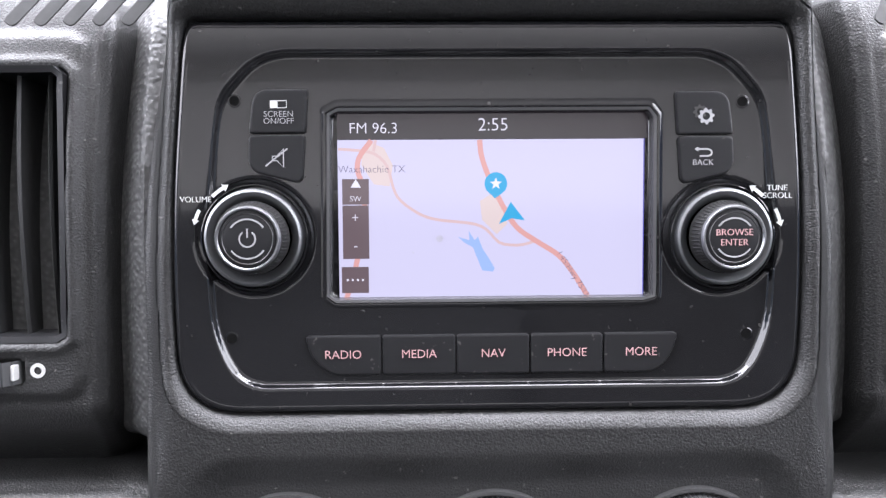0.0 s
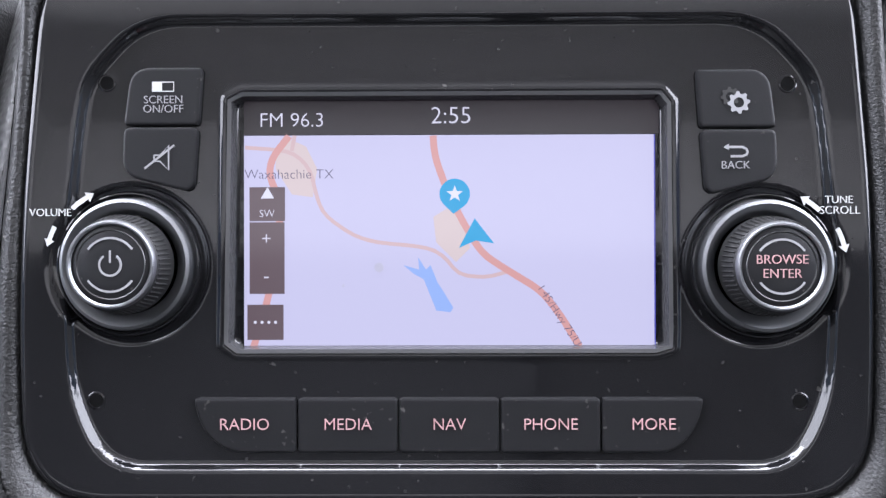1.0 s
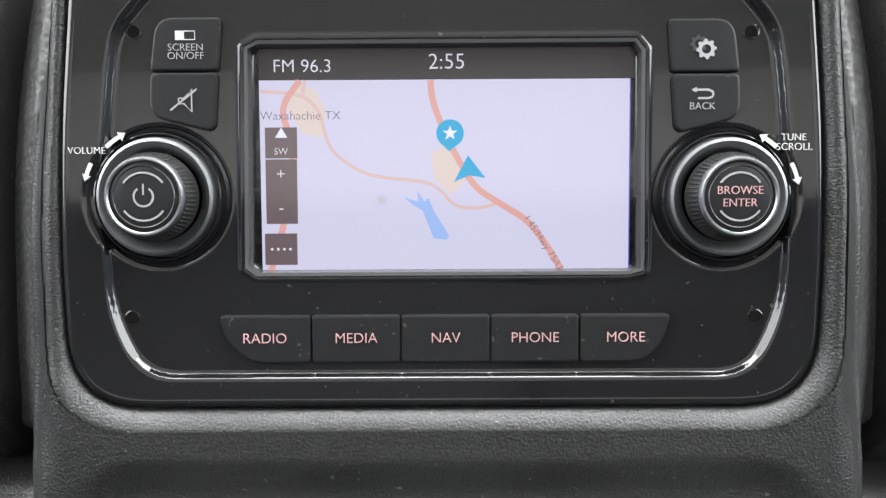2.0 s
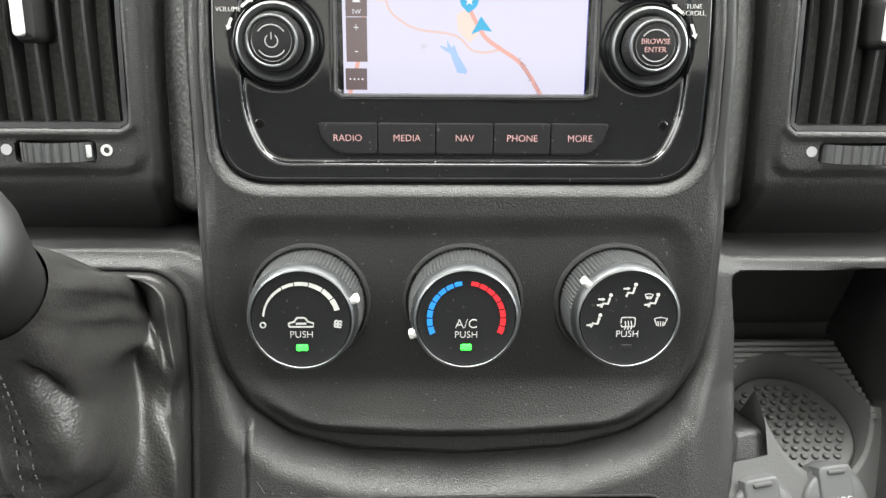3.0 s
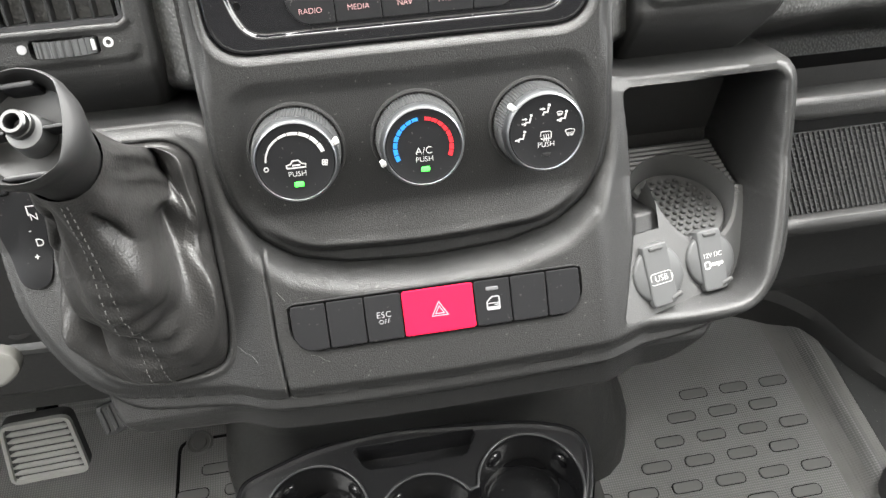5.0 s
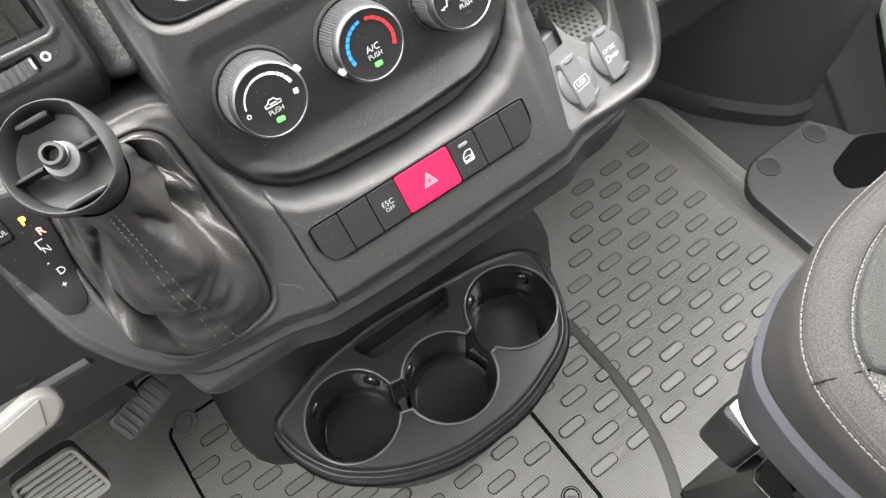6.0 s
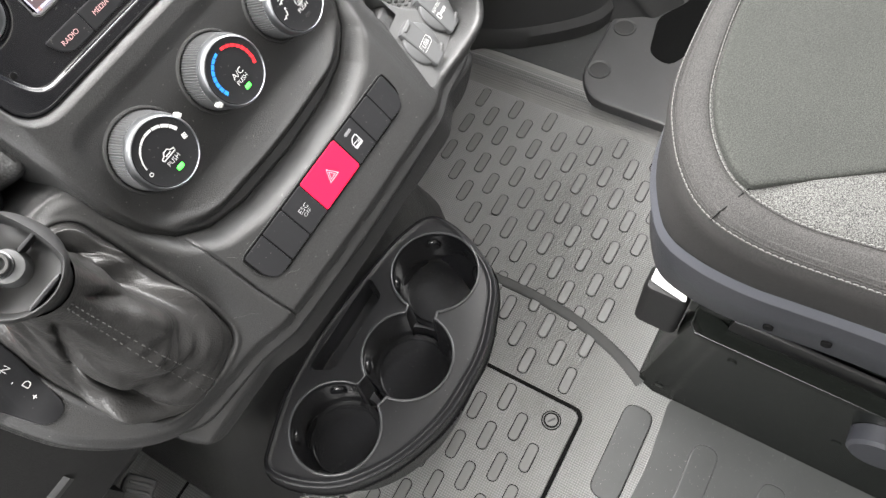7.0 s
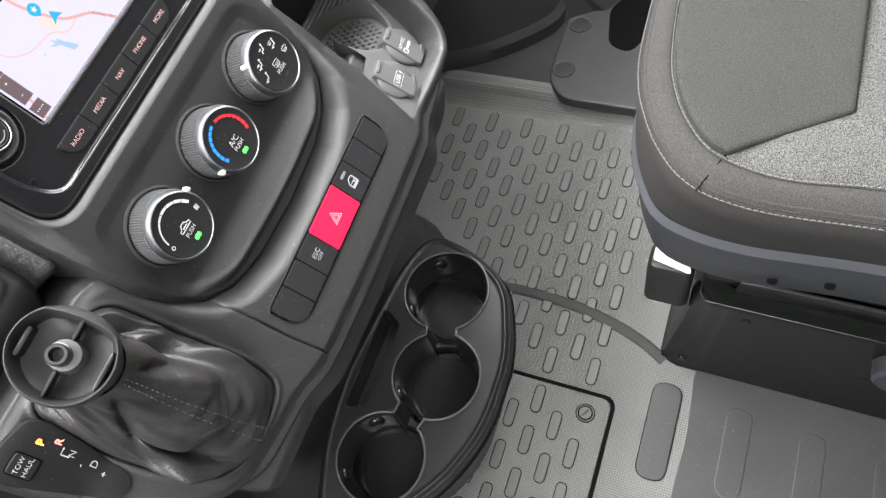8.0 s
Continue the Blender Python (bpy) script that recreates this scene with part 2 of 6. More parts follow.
def arc_band(cx, cy, r0, r1, a0, a1, z, n=24, h=0.0002):
    """A printed band along an arc, angles in degrees, anticlockwise."""
    ang = [radians(a0 + (a1 - a0) * i / n) for i in range(n + 1)]
    verts, faces = [], []
    for a in ang:
        c, s = math.cos(a), math.sin(a)
        verts += [(cx + r0 * c, cy + r0 * s, z), (cx + r1 * c, cy + r1 * s, z)]
    up = [(x, y, zz + h) for x, y, zz in verts]
    k = len(verts)
    for i in range(n):
        faces.append((k + 2 * i, k + 2 * i + 1, k + 2 * i + 3, k + 2 * i + 2))
        faces.append((2 * i + 1, 2 * i + 3, k + 2 * i + 3, k + 2 * i + 1))
    return verts + up, faces


def stroke(points, w, z, h=0.0002):
    """A printed line of even width along points."""
    p = np.array(points, float)
    t = np.gradient(p, axis=0)
    t /= np.maximum(np.hypot(*t.T), 1e-9)[:, None]
    nrm = np.c_[-t[:, 1], t[:, 0]] * w / 2
    left, right = p + nrm, p - nrm
    n = len(p)
    verts = [(x, y, z + h) for x, y in left] + [(x, y, z + h) for x, y in right]
    return verts, [(i, n + i, n + i + 1, i + 1) for i in range(n - 1)]


def plate2(points, z, h=0.0002):
    """A flat printed polygon."""
    return [(x, y, z + h) for x, y in points], [tuple(range(len(points)))]


def lettering(body, size, x, y, z, turn=0.0, bold=None, thick=0.00015, align="CENTER", spacing=1.0):
    cu = bpy.data.curves.new("lettering", "FONT")
    cu.body, cu.size, cu.align_x, cu.align_y = body, size, align, "CENTER"
    cu.extrude, cu.offset, cu.resolution_u, cu.space_character = thick, -0.013 * size if bold is None else bold, 4, spacing
    tmp = new("lettering", cu)
    bpy.context.view_layer.update()
    me = bpy.data.meshes.new_from_object(tmp.evaluated_get(bpy.context.evaluated_depsgraph_get()))
    m = pose(x, y, z, 0, 0, turn)
    geo = [tuple(m @ v.co) for v in me.vertices], [tuple(p.vertices) for p in me.polygons]
    bpy.data.objects.remove(tmp)
    bpy.data.curves.remove(cu)
    bpy.data.meshes.remove(me)
    return geo


def tube(points, r, n=10, taper=None):
    """A round bar along 3D points."""
    p = [Vector(q) for q in points]
    rings = []
    side = Vector((0, 0, 1))
    for i, q in enumerate(p):
        t = (p[min(i + 1, len(p) - 1)] - p[max(i - 1, 0)]).normalized()
        if abs(t.dot(side)) > 0.95:
            side = Vector((1, 0, 0))
        a = t.cross(side).normalized()
        b = t.cross(a)
        rr = r if taper is None else r * taper[i]
        rings.append([q + a * rr * math.cos(2 * math.pi * k / n) - b * rr * math.sin(2 * math.pi * k / n) for k in range(n)])
    return loft(rings, True, True)


def sdf(U, V, poly):
    """Signed distance to a closed polygon, negative inside."""
    a = np.asarray(poly, float)
    d = np.full(U.shape, 1e9)
    inside = np.zeros(U.shape, bool)
    for (x0, y0), (x1, y1) in zip(a, np.roll(a, -1, 0)):
        ex, ey = x1 - x0, y1 - y0
        wx, wy = U - x0, V - y0
        t = np.clip((wx * ex + wy * ey) / (ex * ex + ey * ey + 1e-18), 0, 1)
        d = np.minimum(d, (wx - ex * t) ** 2 + (wy - ey * t) ** 2)
        cross = ((y0 <= V) != (y1 <= V)) & (U < x0 + (V - y0) * ex / (ey if abs(ey) > 1e-12 else 1e-12))
        inside ^= cross
    d = np.sqrt(d)
    return np.where(inside, -d, d)


def step(x, a, b):
    t = np.clip((x - a) / (b - a), 0, 1)
    return t * t * (3 - 2 * t)


def relief(u0, u1, v0, v1, cell, height, keep=None):
    """A moulded surface: a fine sheet over u and v, raised to height(U, V)."""
    nu, nv = int(round((u1 - u0) / cell)) + 1, int(round((v1 - v0) / cell)) + 1
    U, V = np.meshgrid(np.linspace(u0, u1, nu), np.linspace(v0, v1, nv))
    N = height(U, V)
    verts = np.c_[U.ravel(), V.ravel(), N.ravel()]
    idx = np.arange(nu * nv).reshape(nv, nu)
    quads = np.stack([idx[:-1, :-1], idx[:-1, 1:], idx[1:, 1:], idx[1:, :-1]], -1).reshape(-1, 4)
    if keep is not None:
        K = keep(U, V).ravel()
        quads = quads[K[quads].all(1)]
        used = np.unique(quads)
        remap = np.full(len(verts), -1)
        remap[used] = np.arange(len(used))
        verts, quads = verts[used], remap[quads]
    return verts.tolist(), quads.tolist()


# ---- centre stack and console ----
def mirrored(right):
    """A closed anticlockwise outline from its right half, listed from the bottom up."""
    return [(u, v) for u, v in right] + [(-u, v) for u, v in reversed(right) if u > 0]


FASCIA = resample(mirrored([(0, -0.151), (0.05, -0.148), (0.080, -0.140), (0.100, -0.125), (0.111, -0.105), (0.1165, -0.080), (0.1168, -0.050), (0.1180, -0.020), (0.1180, 0.040), (0.1165, 0.080), (0.112, 0.150)]), 120)
RADIO = rounded([(0.1022, -0.0192), (0.1036, 0.025), (0.1030, 0.055), (0.0986, 0.1122), (-0.1000, 0.1122), (-0.1050, 0.055), (-0.1058, 0.025), (-0.1045, -0.0192)], [0.024, 0.012, 0.03, 0.003, 0.003, 0.03, 0.012, 0.024], 240) * np.array([1.014, 1.0])
POD = resample(rounded([(0.0, -0.137), (0.078, -0.132), (0.106, -0.105), (0.1050, -0.058), (0.097, -0.0355), (0.0, -0.0365), (-0.097, -0.0355), (-0.1050, -0.058), (-0.106, -0.105), (-0.078, -0.132)], [0.05, 0.03, 0.03, 0.02, 0.016, 0.04, 0.016, 0.02, 0.03, 0.03], 120), 120)
BOOT = rounded([(-0.205, -0.060), (-0.212, -0.090), (-0.213, -0.127), (-0.211, -0.152), (-0.2015, -0.183), (-0.190, -0.192), (-0.170, -0.1965), (-0.150, -0.197), (-0.1290, -0.1935), (-0.1240, -0.170), (-0.1285, -0.072), (-0.140, -0.062)], 0.012, 96)
BIN = rounded([(0.1140, -0.2045), (0.170, -0.2055), (0.205, -0.202), (0.2155, -0.190), (0.2250, -0.157), (0.2325, -0.116), (0.2345, -0.0812), (0.2335, -0.0610), (0.127, -0.0625), (0.131, -0.100), (0.1305, -0.138), (0.1225, -0.172)], [0.006, 0.02, 0.02, 0.02, 0.03, 0.03, 0.02, 0.008, 0.006, 0.03, 0.03, 0.03], 140)
CONSOLE = rounded([(-0.2470, -0.0525), (-0.2465, -0.085), (-0.2455, -0.119), (-0.2400, -0.150), (-0.2300, -0.170), (-0.2180, -0.1875), (-0.2000, -0.2030), (-0.1680, -0.2085), (-0.0942, -0.2143), (0.0, -0.2165), (0.100, -0.2150), (0.170, -0.2125), (0.2010, -0.2090), (0.2200, -0.1970), (0.2330, -0.1750), (0.2405, -0.1274), (0.2440, -0.0812), (0.2435, -0.0570), (0.1308, -0.0575), (0.1165, -0.0530), (0.100, -0.085), (-0.100, -0.085), (-0.118, -0.0535)], 0.022, 260)
SEAM_V = (-0.216, -0.178, -0.130, -0.112)
SEAM_U = (-0.0945, -0.0972, -0.0977, -0.0958)


def console_plane(U, V):
    side = np.interp(-V, [0.04, 0.115, 0.19, 0.225], [-0.010, 0.0, 0.0255, 0.037])
    mid = 0.0285 + (-0.16 - V) * 0.27
    w = step(np.abs(U), 0.100, 0.135)
    return mid * (1 - w) + side * w


def fascia_height(U, V):
    n = 0.0070 + 0 * U
    p = sdf(U, V, POD)
    n -= 0.0032 * (1 - step(p, -0.008, 0.004))
    n += 0.010 * step(-V, 0.110, 0.138) * (1 - step(p, -0.004, 0.004))
    d = sdf(U, V, FASCIA)
    wide = step(V, -0.05, 0.0)
    n -= 0.0035 * step(d, -0.005, 0.0) * (1 - wide) + 0.009 * step(d, -0.011, 0.0) * wide + 0.050 * step(d, 0.0, 0.006)
    n -= 0.35 * np.maximum(0, V - 0.120) ** 1.3 + 3.0 * np.clip(V - 0.02, 0, 0.10) ** 2 * step(np.abs(U), 0.103, 0.120)
    return n


def bin_plane(U, V):
    """The sloping face of the bin's socket tray."""
    return 0.0092 - 0.34 * (U - 0.16) - 0.40 * (V + 0.175)


def bin_well(U, V):
    """The level distance from the middle of the bin's cup well."""
    return np.hypot(U - 0.181, 0.34 + 0.454 * V - 0.891 * bin_plane(U, V) - 0.3005)


def console_height(U, V):
    plane = console_plane(U, V)
    d = sdf(U, V, FASCIA)
    x = np.clip((d + 0.002) / 0.013, 0, 1)
    base = np.minimum(plane, -0.006)
    n = base + (plane - base) * np.sqrt(1 - (1 - x) ** 2)
    o = sdf(U, V, CONSOLE)
    n -= 0.003 * step(o, -0.008, 0.0) + 0.006 * step(o, 0.0, 0.0022) + 0.10 * step(o, 0.0022, 0.016)
    seam = np.interp(V, SEAM_V, SEAM_U)
    n -= 0.0030 * np.exp(-((U - seam) / 0.0007) ** 2) * (V > -0.217) * (d > 0.001)
    b = sdf(U, V, BOOT)
    n += 0.0012 * np.exp(-((b - 0.0018) / 0.0018) ** 2)
    n -= 0.030 * (1 - step(b, -0.003, 0.0))
    k = sdf(U, V, BIN)
    n += 0.0030 * np.exp(-((k - 0.004) / 0.004) ** 2) * step(U, 0.13, 0.20)
    slope = bin_plane(U, V)
    deep = np.maximum(step(V, -0.1435, -0.1395), 1 - step(bin_well(U, V), 0.037, 0.040))
    floor_n = (slope - 0.0045) * (1 - deep) - 0.090 * deep
    wide = 0.007 - 0.003 * step(U, 0.17, 0.205)
    n = np.where(k < 0, n - (n - floor_n) * (1 - step(k, -wide, 0.0)), n)
    return n


console = thing("center_console", STACK, "dark grey grained plastic van center console below the radio", "console")
fascia = part("fascia", relief(-0.128, 0.128, -0.162, 0.150, 0.0007, fascia_height, lambda U, V: (sdf(U, V, FASCIA) < 0.0065) & (sdf(U, V, RADIO) > 0.0056)), TRIM, console, "grained plastic surround with a recessed pod", smooth=60)
fascia.data.materials.append(TRIM_SOFT)
mid = np.array([p.center[:2] for p in fascia.data.polygons])
fascia.data.polygons.foreach_set("material_index", (sdf(mid[:, 0], mid[:, 1], POD) < -0.0015).astype(int))
part("lower_body", relief(-0.295, 0.285, -0.265, -0.030, 0.001, console_height, lambda U, V: (sdf(U, V, CONSOLE) < 0.0165) & (sdf(U, V, FASCIA) > -0.008)), TRIM, console, "grained plastic lower console with ledge and skirt", smooth=60)
lip = []
for off, drop in ((0.0085, 0.0016), (0.0068, 0.0006), (0.0060, 0.0004), (0.0048, 0.0009), (0.0032, 0.0020), (0.0018, 0.0034), (0.0008, 0.0050), (0.0002, 0.0075), (0.0, 0.0120), (0.0, 0.030)):
    line = shrink(RADIO, -off)
    lip.append([(u, v, n) for (u, v), n in zip(line, fascia_height(line[:, 0], line[:, 1]) - drop)])
part("radio_lip", loft(lip), TRIM, console, "rounded lip round the radio", smooth=70)
BAND = rounded([(-0.215, -0.160), (-0.2085, -0.196), (-0.187, -0.2140), (-0.0943, -0.2233), (-0.003, -0.2272), (0.100, -0.2245), (0.170, -0.2180), (0.197, -0.2065), (0.214, -0.170)], 0.04, 160)
SKIRT = rounded([(-0.207, -0.160), (-0.2005, -0.215), (-0.1915, -0.2346), (-0.0379, -0.2431), (0.1531, -0.2436), (0.172, -0.228), (0.192, -0.200), (0.200, -0.160)], 0.03, 160)


def band_height(outline, sink):
    def height(U, V):
        o = sdf(U, V, outline)
        return console_plane(U, V) - sink - 0.0012 * step(o, -0.0015, 0.0) - 0.10 * step(o, 0.0, 0.014) - 0.35 * np.maximum(0, -0.222 - V)
    return height


for nm, line, sink in (("trim_band", BAND, 0.0048), ("skirt", SKIRT, 0.0085)):
    part(nm, relief(-0.235, 0.230, -0.262, -0.165, 0.001, band_height(line, sink), lambda U, V, line=line: (sdf(U, V, line) < 0.0145) & (sdf(U, V, BIN) > 0.002)), TRIM, console, smooth=60)
part("pod_back", box(-0.104, 0.104, -0.130, -0.036, -0.012, -0.006), TRIM_SOFT, console)

# ---- cab shell ----
def wall(name, x0, x1, y0, y1, z0, z1, mat, label):
    return tagged(part(name, moved(box(-(x1 - x0) / 2, (x1 - x0) / 2, -(y1 - y0) / 2, (y1 - y0) / 2, 0, z1 - z0, 0.01, 24), pose((x0 + x1) / 2, (y0 + y1) / 2, z0)), mat), label, "wall", kind="structure")


wall("wall_front", -1.00, 1.00, 0.82, 0.86, -0.10, 0.92, SHADOW, "dark carpeted bulkhead under the dashboard")
# Never in view; dark so that the gloss radio face reflects dark.
wall("wall_rear", -1.00, 1.00, -0.90, -0.86, -0.10, 1.45, SHADOW, "unseen dark wall closing the cab behind the seats")
# Added out of view and pale, to bounce light onto the dashboard.
wall("bounce_wall_rear", -1.00, 1.00, -0.90, -0.86, 1.45, 1.80, HEADLINER, "unseen pale wall added to bounce light from behind")
wall("wall_left", -1.00, -0.96, -0.90, 0.86, -0.10, 0.95, DOORTRIM, "grey plastic trim of the driver door")
wall("wall_right", 0.98, 1.02, -0.90, 0.86, -0.10, 0.95, DOORTRIM, "grey plastic trim of the passenger door")
tagged(part("ceiling", box(-1.0, 1.0, -0.90, 0.60, 1.80, 1.84, 0.02, 24), HEADLINER), "pale grey fabric headliner of the cab", "ceiling", kind="structure")
for i, (x0, x1, y0, y1) in enumerate([(-1.00, -0.94, 0.50, 0.86), (0.96, 1.02, 0.50, 0.86), (-1.0, -0.95, -0.90, -0.55), (0.97, 1.02, -0.90, -0.55)]):
    wall("wall_pillar_%d" % (i + 1), x0, x1, y0, y1, 0.95, 1.80, HEADLINER, "pale trim of the cab pillar")

# ---- floor ----
def floor_height(U, V):
    n = 0 * U
    n += 0.030 * step(U, 0.600, 0.635)
    n += 0.10 * step(V, 0.56, 0.75)
    return n


floor = tagged(part("floor", relief(-1.0, 1.0, -0.90, 0.86, 0.006, floor_height), MAT, smooth=60), "grey textured rubber floor covering of the cab", "floor", kind="structure")

# ---- cup holder tray ----
def neck_angles(k):
    """Where a cup opens to its neighbours, as angles in degrees."""
    x, y, r = CUPS[k]
    return [math.degrees(math.atan2(b - y, a - x)) for a, b, c in CUPS[max(0, k - 1):k] + CUPS[k + 1:k + 2]]


NECK = 20


def arc_points(k, r, z, n=96):
    """The runs of a cup's circle between its necks."""
    x, y, _ = CUPS[k]
    cuts = sorted(a % 360 for a in neck_angles(k))
    runs = []
    for i, a in enumerate(cuts):
        b = cuts[(i + 1) % len(cuts)]
        a0, a1 = a + NECK, (b if b > a else b + 360) - NECK
        runs.append([(x + r * math.cos(radians(a0 + (a1 - a0) * q / n)), y + r * math.sin(radians(a0 + (a1 - a0) * q / n)), z) for q in range(n + 1)])
    return runs


def liner(k):
    """A cup liner with its rim and tabs."""
    x, y, r = CUPS[k]
    profile = [(r - 0.0052, -0.072), (r - 0.0046, -0.066), (r - 0.0016, -0.008), (r - 0.0010, -0.0005), (r - 0.0002, 0.0006), (r + 0.0010, 0.0002)]
    levels = [arc_points(k, rr, z) for rr, z in profile]
    c = part("cup_liner", cat(*[loft([lv[i] for lv in levels], closed=False) for i in range(len(levels[0]))]), CUP, tray, "black glossy cup liner")
    part("cup_floor", revolve([(r - 0.0035, -0.0590), (r - 0.0085, -0.0584), (r - 0.0092, -0.0560), (r - 0.0102, -0.0560), (r - 0.0110, -0.0584), (0.004, -0.0584)], x, y, 64), CUP, c)
    for a in (35, 125, 215, 305):
        q = radians(a)
        if min(abs((a - b + 180) % 360 - 180) for b in neck_angles(k)) < NECK + 8:
            continue
        part("grip_tab", moved(revolve([(0.0105 * math.cos(t), 0.0055 * math.sin(t)) for t in (0.0, 0.35, 0.7, 1.05, 1.35)], n=20), pose(x + (r - 0.0028) * math.cos(q), y + (r - 0.0028) * math.sin(q), -0.022) @ pose(0, 0, 0, 0, 0, a) @ pose(0, 0, 0, 0, -86, 0)), CUP, c)
    return c


CUPS = [(-0.1185, 0.2460, 0.0500), (-0.0120, 0.2180, 0.0512), (0.0925, 0.2425, 0.0512)]
TRAYLINE = rounded([(-0.120, 0.166), (-0.053, 0.142), (0.034, 0.141), (0.120, 0.171), (0.155, 0.230), (0.166, 0.290), (0.111, 0.311), (-0.038, 0.327), (-0.117, 0.320), (-0.197, 0.293), (-0.192, 0.251), (-0.170, 0.205)], 0.03, 140)
SLOT = rounded([(-0.066, 0.284), (0.036, 0.283), (0.051, 0.309), (-0.080, 0.310)], 0.004, 40)
TZ = 0.305


def tray_height(U, V):
    o = sdf(U, V, TRAYLINE)
    n = 0 * U - 0.003 * step(o, -0.006, 0.0) - 0.022 * step(o, 0.0, 0.004)
    n += 0.0016 * np.exp(-((o + 0.006) / 0.0025) ** 2)
    c = np.minimum.reduce([np.hypot(U - x, V - y) - r for x, y, r in CUPS])
    s = np.minimum(c, sdf(U, V, SLOT))
    bridge = np.minimum(np.abs(U + 0.0655), np.abs(U - 0.0400))
    notch = (bridge < 0.016) & (V > 0.19) & (V < 0.27)
    s = np.where(notch, np.minimum(s, np.maximum(np.abs(V - 0.231) - 0.0165, bridge - 0.02)), s)
    deep = np.where(sdf(U, V, SLOT) < 0.002, 0.030, 0.070)
    deep = np.where(notch & (c > 0.001), 0.048, deep)
    n -= deep * (1 - step(s, -0.0030, 0.0))
    return n


tray = thing("cup_holder_tray", pose(0, 0, TZ), "black plastic tray with three empty cup holders", "cup holder")
part("tray_top", relief(-0.205, 0.175, 0.132, 0.335, 0.0008, tray_height, lambda U, V: sdf(U, V, TRAYLINE) < 0.0045), TRAY, tray, smooth=50)
cups = [liner(k) for k in range(3)]
first, middle, last = [arc_points(k, CUPS[k][2] + 0.0010, 0.0010) for k in range(3)]
runs = sorted(middle, key=lambda run: run[len(run) // 2][1])
rim_path = first[0] + runs[0] + last[0] + runs[1] + first[0][:1]
part("cup_rim", tube(rim_path, 0.0017, 8), LITRIM, tray, "raised glossy rim round the joined cups, coloured paler for its highlight", smooth=70)
for a, b in ((first[0][-1], runs[0][0]), (runs[0][-1], last[0][0]), (last[0][-1], runs[1][0]), (runs[1][-1], first[0][0])):
    part("neck_wall", loft([[(a[0], a[1], -0.050), (b[0], b[1], -0.050)], [(a[0], a[1], 0.0008), (b[0], b[1], 0.0008)]], closed=False), CUP, tray)
part("tray_skirt", loft([at_z(shrink(TRAYLINE, 0.030), -0.200), at_z(shrink(TRAYLINE, 0.028), -0.060), at_z(shrink(TRAYLINE, 0.008), -0.026), at_z(shrink(TRAYLINE, -0.003), -0.0245), at_z(shrink(TRAYLINE, -0.0042), -0.020)]), TRAY, tray, smooth=40)


# ---- dashboard and air vents ----
def dash_height(U, V):
    n = -0.024 + 0 * U
    n -= 0.9 * np.maximum(0, V - 0.118) ** 1.25 + 2.2 * np.clip(V - 0.03, 0, 0.10) ** 2 + 2.0 * np.clip(0.0 - V, 0, 0.06) ** 2
    n -= 0.085 * step(-V, 0.030, 0.066)
    a = np.abs(U)
    n += 0.009 * (1 - step(a, 0.124, 0.137)) + 0.002 * np.exp(-((a - 0.122) / 0.002) ** 2)
    n -= 0.012 * step(a, 0.25, 0.30)
    return n


dashboard = thing("dashboard", STACK, "dark grey leather-grained plastic dashboard", "dashboard", kind="structure")
part("dash_face", relief(-0.72, 0.72, -0.080, 0.260, 0.0025, dash_height, lambda U, V: (np.abs(U) > 0.1) | (V > 0.13)), DASH, dashboard, smooth=60)
part("dash_top", moved(loft([[(-0.72, 0.540, 0.969), (0.72, 0.540, 0.969)], [(-0.80, 0.62, 0.972), (0.80, 0.62, 0.972)], [(-0.96, 0.70, 0.965), (0.96, 0.70, 0.965)], [(-0.96, 0.83, 0.945), (0.96, 0.83, 0.945)]], closed=False), STACK.inverted()), DASH, dashboard, smooth=60)
for s in (-1, 1):
    part("dash_end", moved(box(min(s * 0.70, s * 0.965), max(s * 0.70, s * 0.965), 0.44, 0.83, 0.52, 0.967, 0.03, 32), pose(0, 0, 0)), DASH, dashboard, m=STACK.inverted())
part("dash_lower", loft([[(-0.72, -0.078, -0.075), (0.72, -0.078, -0.075)], [(-0.72, -0.30, -0.16), (0.72, -0.30, -0.16)], [(-0.72, -0.42, -0.34), (0.72, -0.42, -0.34)]], closed=False), SHADOW, dashboard)


